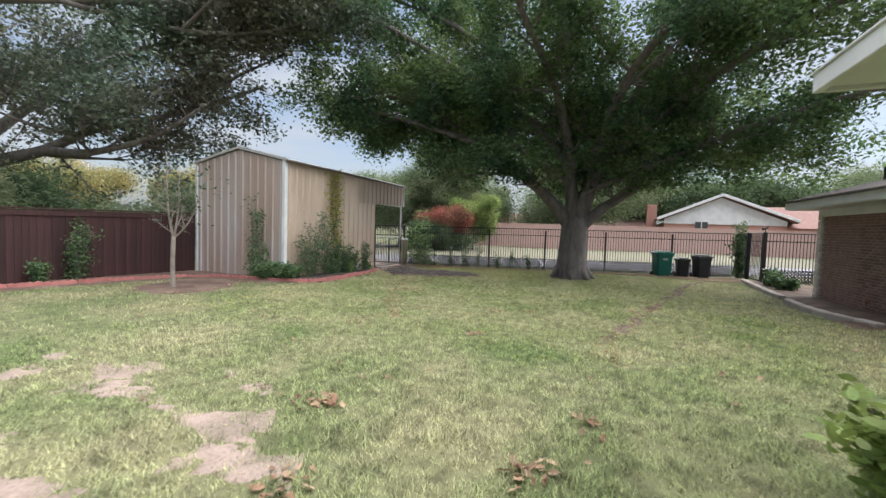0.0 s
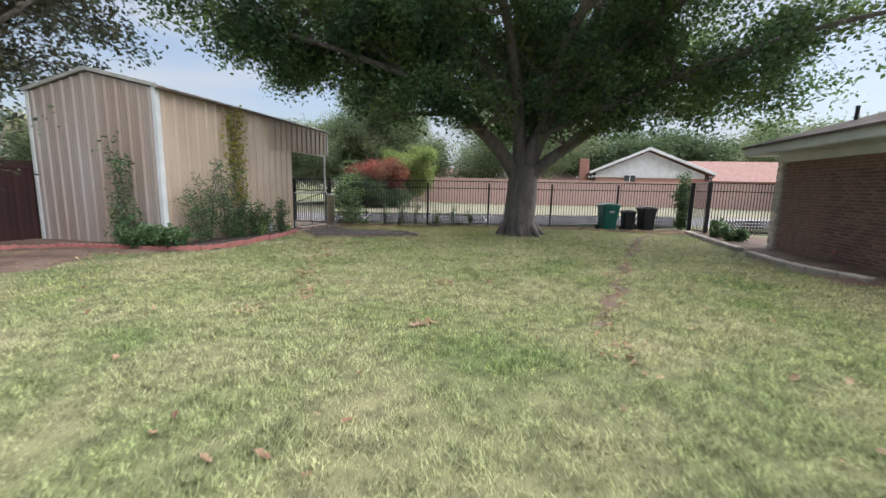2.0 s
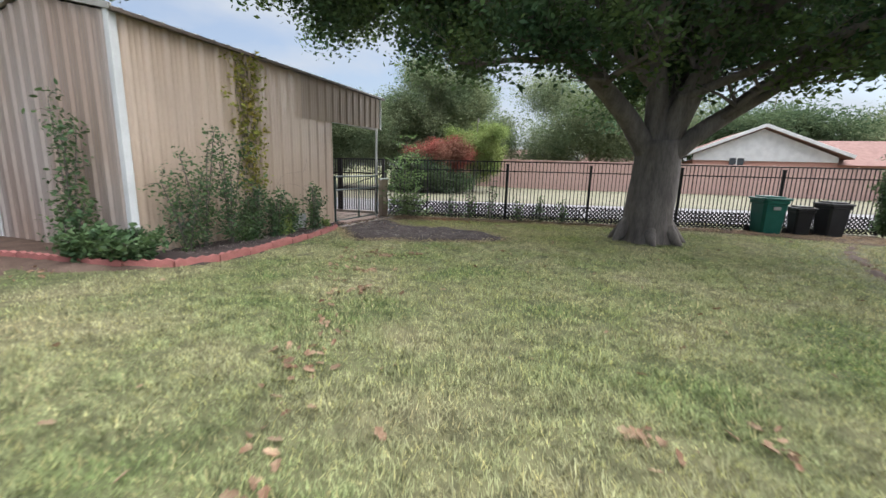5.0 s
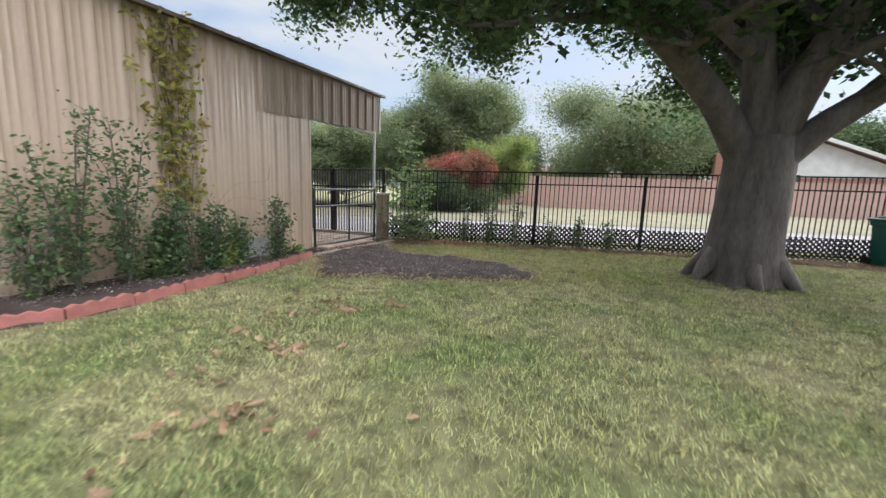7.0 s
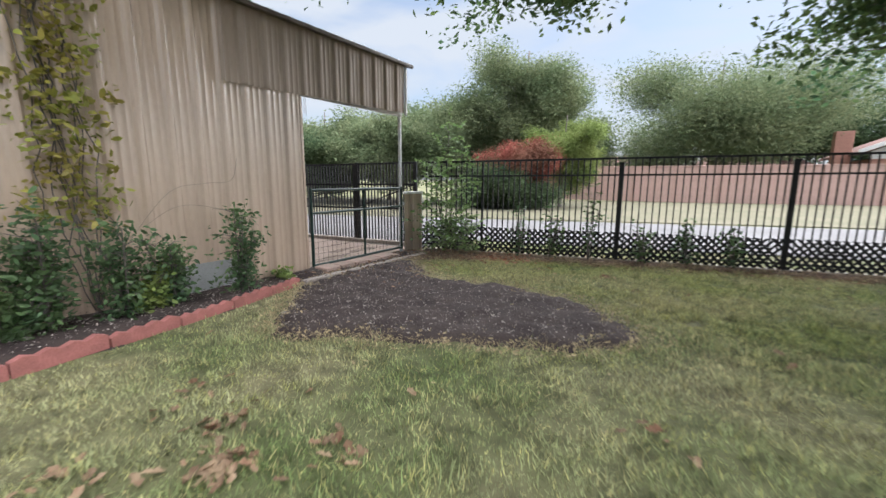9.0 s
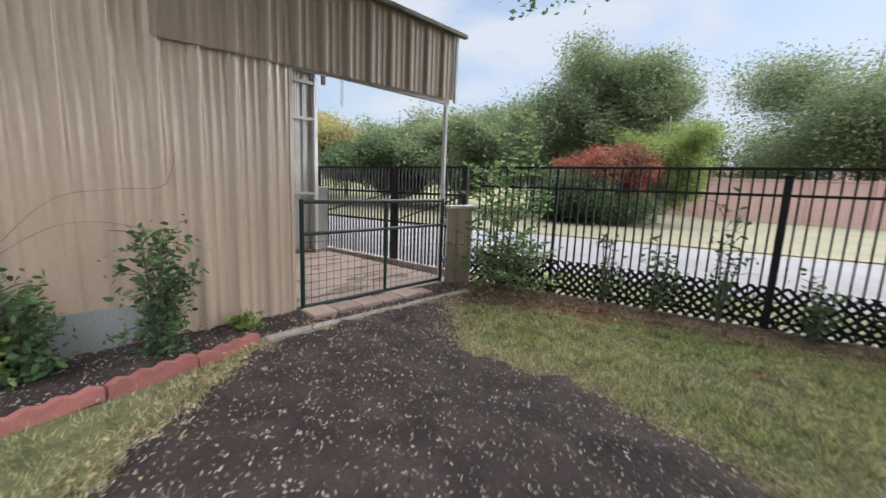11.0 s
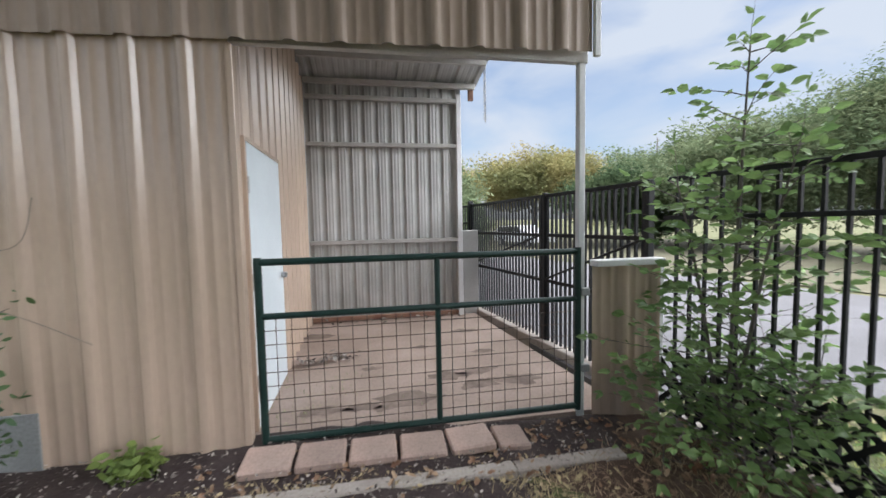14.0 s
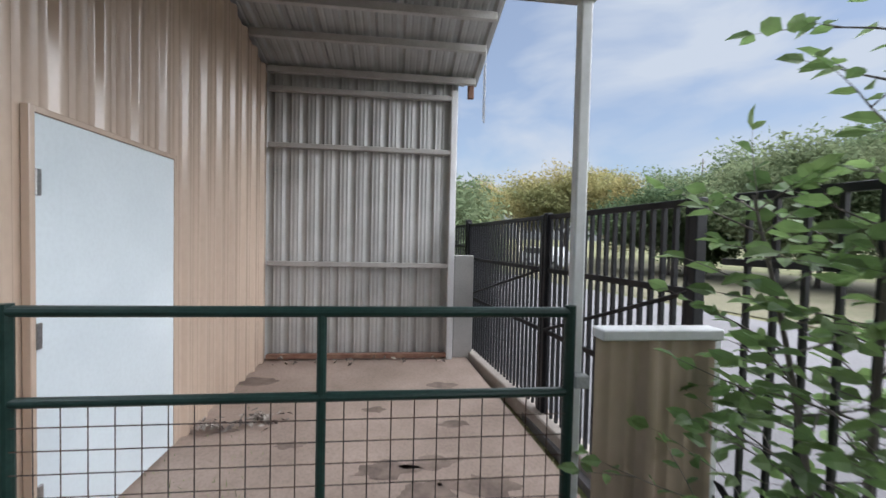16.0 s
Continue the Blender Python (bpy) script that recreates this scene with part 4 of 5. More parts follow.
def wheeled_bin(x, y, h, w, material, lidmat, label, turn=0):
    t = thing("wheeled_bin", label, "bin", "bins by the fence")
    bm = bmesh.new()
    rings = []
    for z, k in ((0.06, 0.80), (0.3, 0.86), (h * 0.80, 0.97), (h * 0.82, 1.05), (h * 0.90, 1.06)):
        rings.append([bm.verts.new((sx * w / 2 * k, sy * w / 2 * k * 1.1, z)) for sx, sy in ((-1, -0.8), (-0.8, -1), (0.8, -1), (1, -0.8), (1, 0.8), (0.8, 1), (-0.8, 1), (-1, 0.8))])
    for a, b in zip(rings, rings[1:]):
        for i in range(8):
            bm.faces.new((a[i], a[(i + 1) % 8], b[(i + 1) % 8], b[i]))
    bm.faces.new(rings[0][::-1])
    bm.faces.new(rings[-1])
    body = part("body", bm, material, t)
    lid = box((-w / 2 * 1.1, -w / 2 * 1.22, h * 0.905), (w / 2 * 1.1, w / 2 * 1.2, h * 0.96), 0.02)
    add_box(lid, (-w / 2 * 0.8, -w / 2 * 0.9, h * 0.955), (w / 2 * 0.8, w / 2 * 0.9, h), 0.03)
    part("lid", lid, lidmat, t)
    part("handle", tube((-w * 0.4, w / 2 * 1.28, h * 0.9), (w * 0.4, w / 2 * 1.28, h * 0.9), 0.016, 8), lidmat, t)
    for s in (-1, 1):
        part("wheel", tube((s * w * 0.38, w * 0.48, 0.11), (s * w * 0.48, w * 0.48, 0.11), 0.11, 14), M_BINK, t)
    if material is M_BING:
        part("label_plate", box((-0.09, -w / 2 * 1.16, h * 0.66), (0.09, -w / 2 * 1.06, h * 0.74), 0.0), M_GREY, body)
    t.matrix_basis = Matrix.Translation((x, y, ground_z(x, y))) @ Matrix.Rotation(radians(turn), 4, "Z")
    return t


wheeled_bin(1.95, 20.25, 1.10, 0.66, M_BING, M_BING, "dark green wheeled bin with a closed lid", 14)
wheeled_bin(2.72, 20.25, 0.85, 0.46, M_BINK, M_BINK, "small black plastic bin", 8)
wheeled_bin(3.42, 20.30, 1.0, 0.56, M_BINK, M_BINK, "black wheeled bin with a closed lid", 16)

# ---- edging, kerb, pavers ----


def edging_block():
    bm = bmesh.new()
    n = 9
    top = [(-0.30 + 0.6 * i / (n - 1) , 0.115 + 0.028 * abs(math.sin(math.pi * i / (n - 1) * 4))) for i in range(n)]
    prof = [(-0.30, 0.0)] + [(x, z) for x, z in top] + [(0.30, 0.0)]
    vs = [bm.verts.new((x, -0.032, z)) for x, z in prof]
    f = bm.faces.new(vs)
    r = bmesh.ops.extrude_face_region(bm, geom=[f])
    bmesh.ops.translate(bm, vec=(0, 0.064, 0), verts=[v for v in r["geom"] if isinstance(v, bmesh.types.BMVert)])
    ob = mesh_ob("edging_block", bm, M_EDGE)
    me = ob.data
    bpy.data.objects.remove(ob)
    return me


EDGE = edging_block()


def lay_edging(line, seed):
    pts = smooth_line([(*p, 0) for p in line], 60)
    rng = random.Random(seed)
    last = pts[0]
    for b in pts[1:]:
        if (b - last).length >= 0.6:
            mid = (b + last) / 2
            d = b - last
            ob = new("edging_block", EDGE)
            ob.matrix_basis = Matrix.Translation((mid.x, mid.y, ground_z(mid.x, mid.y) + rng.uniform(-0.03, 0.005))) @ Matrix.Rotation(math.atan2(d.y, d.x) + rng.uniform(-0.03, 0.03), 4, "Z") @ Matrix.Rotation(rng.uniform(-0.03, 0.03), 4, "X")
            tagged(ob, "red scalloped concrete edging block along a planted bed", "edging", "red edging blocks")
            last = b


lay_edging([(-8.82, 14.8), (-8.55, 14.0), (-8.32, 12.9), (-8.15, 11.8), (-8.05, 10.6), (-8.4, 9.9), (-9.1, 9.55), (-10.6, 9.35), (-11.6, 8.9), (-12.1, 7.6), (-12.3, 6.0), (-12.4, 4.0), (-12.4, 1.0)], 3)
kerb = thing("kerb", "narrow pale concrete kerb strip by the mulch", "kerb")
bm = bmesh.new()
for k in range(4):
    y0 = 14.85 + k * 0.76
    add_box(bm, (-8.83 - 0.02 * k, y0, ground_z(-8.8, y0) - 0.08), (-8.72 - 0.02 * k, y0 + 0.752, ground_z(-8.8, y0) + 0.06), 0.01)
part("strip", bm, M_KERB, kerb)
rng = random.Random(11)
for k in range(6):
    y0 = 15.47 + k * 0.325
    w = 0.30 if k < 5 else 0.22
    bm = box((-0.14, 0, 0), (0.14, w, 0.06), 0.012)
    ob = mesh_ob("paver", bm, M_PAVER)
    ob.matrix_basis = pose(-9.13, y0, ground_z(-9.1, y0) + 0.045 + rng.uniform(0, 0.01), rng.uniform(-2, 2), rng.uniform(-2, 2), rng.uniform(-4, 4))
    tagged(ob, "pinkish square concrete paver under the gate", "paver", "pavers under the gate")
for line in ([(4.75, 19.6), (4.5, 17.6), (4.25, 15.5), (4.1, 14.0)], [(3.95, 13.2), (3.85, 12.0), (3.9, 11.0), (4.2, 10.0)]):
    pts = smooth_line([(*p, 0) for p in line], 2)
    for a, b in zip(pts, pts[1:]):
        d = b - a
        ob = mesh_ob("edging_stone", box((0.01, -0.09, -0.05), (d.length - 0.01, 0.09, 0.13), 0.02), M_KERB)
        ob.matrix_basis = Matrix.Translation((a.x, a.y, ground_z(a.x, a.y))) @ Matrix.Rotation(math.atan2(d.y, d.x), 4, "Z")
        tagged(ob, "pale flat edging stone along the house bed", "edging", "house bed stones")
# small grey flap on the siding
flap = tagged(mesh_ob("sheet_patch", box((XE + 0.03, 13.2, -0.0), (XE + 0.045, 14.28, 0.40), 0.003), M_GREY), "grey sheet patch low on the shed wall", "patch")

# ---- trees ----
TX, TY = -1.5, 16.7
TZ = ground_z(TX, TY)
shade = tree("shade_tree", "large spreading shade tree with a dense dark green crown", [
    ([(TX, TY, TZ - 0.1), (TX, TY, TZ + 0.35), (TX + 0.02, TY, TZ + 1.2), (TX + 0.02, TY, TZ + 2.3)], 0.84, 0.46),
    ([(TX, TY, 2.1), (TX - 0.1, TY, 3.0), (TX - 0.25, TY, 4.6), (TX - 0.4, TY - 0.3, 7.5), (TX - 0.5, TY - 0.5, 11)], 0.34, 0.06),
    ([(TX + 0.05, TY, 2.1), (TX + 0.5, TY - 0.1, 3.3), (TX + 1.2, TY - 0.4, 5.0), (TX + 2.2, TY - 0.6, 7.4), (TX + 3.4, TY - 1, 10.5)], 0.33, 0.06),
    ([(TX - 0.15, TY, 2.0), (TX - 0.8, TY - 0.5, 2.9), (TX - 1.9, TY - 1.3, 3.9), (TX - 3.2, TY - 1.8, 4.8), (TX - 5.2, TY - 1.2, 5.6), (TX - 7.2, TY + 0.2, 5.7)], 0.28, 0.05),
    ([(TX + 0.15, TY, 1.9), (TX + 0.9, TY + 0.1, 2.6), (TX + 2.0, TY + 0.2, 3.4), (TX + 3.6, TY + 0.6, 4.4), (TX + 6.5, TY + 1.0, 4.8)], 0.26, 0.05),
    ([(TX - 0.15, TY - 0.1, 4.0), (TX - 1.6, TY - 0.8, 5.8), (TX - 4.2, TY - 1.6, 7.6), (TX - 6.8, TY - 2.4, 9.2), (TX - 9.2, TY - 3.2, 10.2), (TX - 11.4, TY - 4.0, 10.8)], 0.16, 0.05),
    ([(TX + 0.9, TY - 0.3, 4.2), (TX + 2.4, TY - 1.4, 5.4), (TX + 4.6, TY - 2.8, 6.8), (TX + 7.5, TY - 4.4, 7.8), (TX + 10.5, TY - 5.6, 7.6)], 0.15, 0.05),
    ([(TX + 0.3, TY - 0.2, 3.2), (TX + 2.6, TY - 1.2, 4.1), (TX + 5.4, TY - 2.0, 5.2), (TX + 8.5, TY - 2.6, 5.8), (TX + 11.5, TY - 2.8, 5.6)], 0.10, 0.04),
    ([(TX - 0.2, TY - 0.2, 4.4), (TX - 0.6, TY - 2.0, 6.4), (TX - 1.4, TY - 4.4, 8.0), (TX - 1.6, TY - 6.5, 8.6)], 0.20, 0.04),
    ([(TX - 0.2, TY, 4.2), (TX - 1.6, TY + 1.8, 6.0), (TX - 3.0, TY + 3.8, 7.5), (TX - 4.2, TY + 5.5, 8.0)], 0.20, 0.04),
    ([(TX + 0.5, TY + 0.1, 3.6), (TX + 1.8, TY + 2.0, 5.5), (TX + 3.2, TY + 4.0, 7.0), (TX + 4.2, TY + 5.5, 7.4)], 0.20, 0.04),
    ([(TX + 0.6, TY - 0.4, 4.4), (TX + 1.6, TY - 2.6, 6.6), (TX + 3.6, TY - 5.4, 8.0), (TX + 5.0, TY - 7.5, 8.2)], 0.20, 0.04),
    ([(TX - 0.3, TY - 0.1, 3.6), (TX - 2.0, TY - 1.0, 4.8), (TX - 4.4, TY - 1.8, 6.0), (TX - 6.6, TY - 2.2, 6.7), (TX - 8.2, TY - 2.0, 6.6)], 0.14, 0.04),
    ([(TX - 3.2, TY - 1.8, 4.8), (TX - 4.0, TY - 0.4, 5.4), (TX - 4.8, TY + 1.0, 5.6), (TX - 5.6, TY + 2.0, 5.6)], 0.10, 0.03),
    ([(TX - 3.2, TY - 1.8, 4.8), (TX - 5.6, TY - 2.4, 5.6), (TX - 7.4, TY - 2.4, 6.1), (TX - 8.8, TY - 2.0, 6.0)], 0.10, 0.03),
    ([(TX - 1.6, TY + 1.8, 6.0), (TX - 4.4, TY + 2.2, 6.6), (TX - 5.8, TY + 2.4, 7.2), (TX - 6.8, TY + 2.4, 7.6)], 0.10, 0.03),
    ([(TX + 1.2, TY - 0.5, 5.0), (TX + 3.4, TY - 0.8, 7.0), (TX + 6.5, TY - 1.4, 8.8), (TX + 9.0, TY - 1.8, 9.6)], 0.18, 0.04),
    ([(TX + 0.2, TY + 0.25, 2.9), (TX + 0.8, TY + 2.5, 4.2), (TX + 1.4, TY + 4.5, 5.0), (TX + 1.6, TY + 6.0, 5.2)], 0.16, 0.04),
    ([(TX - 0.1, TY + 0.2, 3.2), (TX - 0.6, TY + 2.5, 4.8), (TX - 1.0, TY + 5.0, 5.8)], 0.15, 0.04),
    ([(TX + 0.9, TY + 0.1, 2.6), (TX + 2.6, TY + 1.6, 4.0), (TX + 4.4, TY + 3.2, 4.7), (TX + 6.0, TY + 4.4, 4.7)], 0.14, 0.04),
    ([(TX - 0.4, TY - 0.1, 5.6), (TX - 2.4, TY - 0.2, 8.0), (TX - 5.2, TY - 0.6, 10.0), (TX - 7.4, TY - 1.0, 11)], 0.18, 0.04),
], M_BARK, M_LEAF, 21, per=36, spread=0.28, size=0.072, boughs=10, reach=2.5, depth=2, first=0.3, up=0.05, keep=0.38, fits=lambda p: p.z > (4.6 if p.x < -7 or (p.y > TY + 1.5 and p.x > -0.3) else 3.3))
tree("neighbour_tree", "large tree with green and rust-coloured leaves behind the timber fence", [
    ([(-22, 7.0, -0.1), (-21.8, 7.1, 1.5), (-21.4, 7.2, 3.0)], 0.5, 0.34),
    ([(-21.4, 7.2, 2.8), (-19, 7.8, 3.5), (-17.4, 8.3, 3.9), (-16, 8.9, 4.6), (-14, 10.4, 5.4), (-12, 12, 6.6)], 0.27, 0.05),
    ([(-17.4, 8.3, 3.9), (-15.6, 8.6, 3.8), (-13.8, 9.4, 4.4), (-12.4, 10.2, 5.6)], 0.16, 0.04),
    ([(-21.4, 7.2, 3.0), (-20, 6, 5.0), (-17.5, 5.0, 7.0), (-15, 4.6, 8.2)], 0.26, 0.05),
    ([(-21.4, 7.2, 3.0), (-20.5, 9, 5.5), (-18.5, 11, 8), (-15.5, 13, 9.5)], 0.26, 0.05),
    ([(-21.4, 7.2, 3.0), (-20.6, 7.2, 6), (-18.5, 7.4, 8.5), (-15.5, 8.5, 10)], 0.26, 0.05),
    ([(-17.5, 5.0, 7.0), (-15, 7.5, 7.8), (-12.8, 9.6, 8.4), (-11.4, 11.2, 8.9)], 0.13, 0.04),
    ([(-15, 7.5, 7.8), (-12.6, 9.4, 7.5), (-10.6, 10.6, 7.7), (-9.2, 11.4, 8.3)], 0.08, 0.03),
    ([(-14, 10.4, 5.4), (-12.4, 11.2, 6.7), (-10.8, 11.8, 7.5)], 0.07, 0.03),
    ([(-12.6, 9.4, 7.5), (-10.8, 9.6, 8.6), (-9.0, 10.2, 9.4)], 0.06, 0.03),
    ([(-18.5, 7.4, 8.5), (-15.2, 9.5, 9.2), (-12.6, 11.8, 9.8), (-10.8, 13.4, 10.2)], 0.13, 0.04),
    ([(-21.4, 7.2, 3.0), (-22, 8.5, 5.5), (-23, 11, 8), (-22, 14, 9)], 0.26, 0.05),
], M_BARK, M_LEAF2, 33, per=32, spread=0.28, size=0.075, boughs=8, reach=2.7, depth=2, first=0.35, keep=0.27)
far_tree("tall feathery grey-green tree across the road", -15.5, 40, 11.5, 9, M_LEAFBG, 41, per=80, size=0.2)
far_tree("green rounded tree across the road", -20, 38, 8.0, 9, M_LEAFBG, 42, per=75, size=0.2)
far_tree("shrub with bright red autumn leaves", -13.2, 34.5, 4.2, 4.6, M_LEAFRED, 43, name="shrub", per=40, size=0.14, low=0.25)
far_tree("dark green rounded shrub under the trees", -14.4, 34.3, 3.0, 6.0, M_LEAFWOOD, 44, name="shrub", per=50, size=0.16, low=0.05)
far_tree("light green small tree behind the red shrub", -11.6, 36.5, 6.0, 4.6, M_LEAFFAR, 45, per=50, size=0.16)
far_tree("wide rounded green tree behind the board fence", -3.8, 58, 13.5, 20, M_LEAFBG, 46, per=110, size=0.28, low=0.12)
far_tree("large dark green tree behind the houses", 18, 74, 13, 18, M_LEAFWOOD, 47, per=28, size=0.5)
far_tree("large dark green tree behind the houses", 32, 70, 12, 16, M_LEAFBG, 48, per=28, size=0.5)
far_tree("large green tree behind the houses", 5, 76, 12, 15, M_LEAFWOOD, 49, per=28, size=0.5)
far_tree("green tree by the far houses", -18, 58, 10, 12, M_LEAFBG, 50, per=28, size=0.4)
far_tree("green tree by the far houses", 26, 44, 8, 9, M_LEAFBG, 51, per=36, size=0.3)
for k, (x, y, h, w, mm, lab) in enumerate([
        (-38, 30, 8.0, 9, M_LEAFYEL, "yellow autumn tree across the drive"), (-45, 40, 9, 11, M_LEAFYEL, "yellow autumn tree across the drive"), (-34, 38, 8.5, 9, M_LEAFBG, "green tree across the drive"),
        (-52, 26, 9, 10, M_LEAFYEL, "yellow autumn tree across the drive"), (-28, 40, 8.5, 9, M_LEAFBG, "green tree across the drive"), (-60, 18, 9, 12, M_LEAFBG, "green tree across the drive"),
        (-24, 36, 6.0, 8, M_LEAFBG, "green tree across the drive"), (-30, 33, 5.5, 7, M_LEAFWOOD, "dark green tree across the drive")]):
    far_tree(lab, x, y, h, w, mm, 60 + k, per=34, size=0.28)
for k, (x, y, h, w, mm, lab) in enumerate([(-19, 13.5, 4.0, 6, M_LEAFBG, "olive-green tree behind the timber fence"), (-20, 5, 4.2, 7, M_LEAFBG, "bright green hedge tree behind the timber fence"), (-24, 10, 4.4, 7, M_LEAFWOOD, "bright green hedge tree behind the timber fence"), (-18, 17.5, 4.5, 5, M_LEAFBG, "green tree behind the shed"), (-27, 1, 5.5, 8, M_LEAFBG, "green tree behind the timber fence")]):
    far_tree(lab, x, y, h, w, mm, 80 + k, per=28, size=0.2, low=0.05, group="trees behind the timber fence")

# ---- shrubs ----


def shrub(label, x, y, height, width, leaf, seed, stems=5, size=0.05, per=9, name="shrub", group="shrubs beside the shed", lean=0.25, sparse=1.0):
    """Upright canes with leaves along them."""
    rng = random.Random(seed)
    z0 = ground_z(x, y)
    top = thing(name, label, "shrub", group)
    verts, faces, tips = [], [], []
    for k in range(stems):
        a = rng.uniform(0, 2 * math.pi)
        q = width * 0.5 * rng.uniform(0.15, 1.0)
        h = height * (1.0 if k == 0 else rng.uniform(0.55, 0.95))
        line = smooth_line([(x, y, z0 - 0.02), (x + 0.4 * q * math.cos(a), y + 0.4 * q * math.sin(a), z0 + h * 0.45), (x + q * math.cos(a), y + q * math.sin(a), z0 + h)], 5)
        add_limb(verts, faces, line, [0.012 * (1 - 0.7 * i / len(line)) + 0.002 for i in range(len(line))], 5)
        for i in range(2, len(line)):
            tips.append(line[i])
            for _ in range(2):
                d = Vector((rng.uniform(-1, 1), rng.uniform(-1, 1), rng.uniform(-0.2, 0.9))).normalized()
                e = line[i] + d * rng.uniform(0.08, 0.28) * min(1.0, height)
                add_limb(verts, faces, [line[i], (line[i] + e) / 2 + Vector((0, 0, 0.02)), e], [0.005, 0.004, 0.002], 4)
                if rng.random() < sparse:
                    tips += [e, (line[i] + e) / 2]
    w = raw_ob("cane", verts, faces, M_BARK, True)
    w.parent = top
    c = leaf_mesh("foliage", tips, per, 0.05 + 0.014 * height, size, leaf, seed, 0.9, 1.9, oval=True)
    c.parent = top
    return top


for k, (x, y, h, w, mm) in enumerate([(-8.95, 11.15, 2.0, 0.9, M_LEAFSH), (-8.9, 11.65, 1.95, 0.5, M_LEAFSH), (-8.85, 10.75, 1.3, 0.8, M_LEAFSH), (-8.95, 12.25, 1.05, 0.7, M_LEAFSH), (-8.95, 12.85, 0.95, 0.5, M_LEAFSH), (-8.95, 14.05, 1.05, 0.5, M_LEAFSH), (-9.0, 13.3, 0.8, 0.5, M_LEAFSH), (-8.9, 12.0, 0.6, 0.9, M_LEAFSH), (-9.0, 13.05, 0.45, 0.4, M_LEAFLT)]):
    shrub("green rose-like shrub against the tan shed wall", x, y, h, w, mm, 100 + k, per=5, size=0.034, sparse=0.9)
shrub("tall dark green climbing shrub before the shed front", -10.2, 9.9, 2.35, 0.75, M_LEAFSH, 120, stems=4, size=0.042, per=4)
shrub("dark green shrub before the shed front", -9.95, 9.75, 0.9, 0.7, M_LEAFSH, 121, stems=4, size=0.042, per=4)
shrub("low bright green clump at the bed corner", -8.9, 9.85, 0.5, 1.1, M_LEAFSH, 122, stems=14, size=0.045, per=5)
shrub("low bright green clump at the bed corner", -9.4, 9.65, 0.45, 0.9, M_LEAFSH, 123, stems=12, size=0.045, per=5)


def leafy_sapling(label, x, y, stems, leaf, seed, size=0.095, group="plants by the fence"):
    """Slender stems with arching side shoots, pointed leaves set alternately along them. stems: lean in x, lean in y, height."""
    rng = random.Random(seed)
    z0 = ground_z(x, y) - 0.02
    top = thing("sapling", label, "shrub", group)
    lv, lf = [], []

    def leaf_at(p, d, s):
        side = d.cross(Vector((rng.uniform(-1, 1), rng.uniform(-1, 1), 0.55))).normalized()
        up = side.cross(d).normalized()
        w = s * rng.uniform(0.24, 0.32)
        b = len(lv)
        lv.extend([p, p + d * s * 0.3 + side * w + up * s * 0.07, p + d * s * 0.7 + side * w * 0.75 + up * s * 0.04, p + d * s - up * s * 0.1, p + d * s * 0.7 - side * w * 0.75 + up * s * 0.04, p + d * s * 0.3 - side * w + up * s * 0.07, p + d * s * 0.5 - up * s * 0.01])
        lf.extend([(b, b + 6, b + 2, b + 1), (b + 6, b + 3, b + 2), (b, b + 5, b + 4, b + 6), (b + 6, b + 4, b + 3)])

    def shoot(verts, faces, p, d, length, r, deep):
        n = max(4, int(length / 0.07))
        line = [p.copy()]
        for i in range(n):
            d = (d + Vector((rng.uniform(-1, 1), rng.uniform(-1, 1), rng.uniform(-1, 1))) * 0.09 - Vector((0, 0, 0.045 * (i / n)))).normalized()
            line.append(line[-1] + d * (length / n))
        add_limb(verts, faces, line, [r * (1 - 0.8 * i / n) for i in range(n + 1)], 4)
        for i in range(1, n + 1):
            across = d.cross(Vector((0, 0, 1))).normalized() * (1 if i % 2 else -1)
            if deep and i % 3 == 2 and i < n - 1:
                shoot(verts, faces, line[i], (d * 0.6 + across * 0.8 + Vector((0, 0, rng.uniform(-0.1, 0.3)))).normalized(), length * rng.uniform(0.3, 0.5), r * 0.55, 0)
            elif i > n * 0.12:
                leaf_at(line[i], (d * 0.55 + across * 0.8 + Vector((0, 0, rng.uniform(-0.35, 0.25)))).normalized(), size * rng.uniform(0.65, 1.2))
        leaf_at(line[-1], d, size)
    for lx, ly, h in stems:
        verts, faces = [], []
        line = smooth_line([(x, y, z0), (x + lx * 0.3, y + ly * 0.3, z0 + h * 0.35), (x + lx * 0.6, y + ly * 0.65, z0 + h * 0.7), (x + lx, y + ly, z0 + h)], 6)
        n = len(line) - 1
        add_limb(verts, faces, line, [0.017 * (1 - 0.85 * i / n) + 0.002 for i in range(n + 1)], 6)
        turn = rng.uniform(0, 6.3)
        for i in range(2, n):
            for _ in range(2):
                turn += 2.4
                d = Vector((math.cos(turn), math.sin(turn), rng.uniform(0.1, 0.7))).normalized()
                shoot(verts, faces, line[i], d, rng.uniform(0.45, 0.95) * (1.1 - 0.75 * i / n), 0.005, 1)
        shoot(verts, faces, line[n - 1], Vector((lx * 0.2, ly * 0.2, 1)).normalized(), 0.3, 0.004, 0)
        w = raw_ob("stem", verts, faces, M_BARK, True)
        w.parent = top
    c = raw_ob("foliage", lv, lf, leaf)
    c.parent = top
    return top


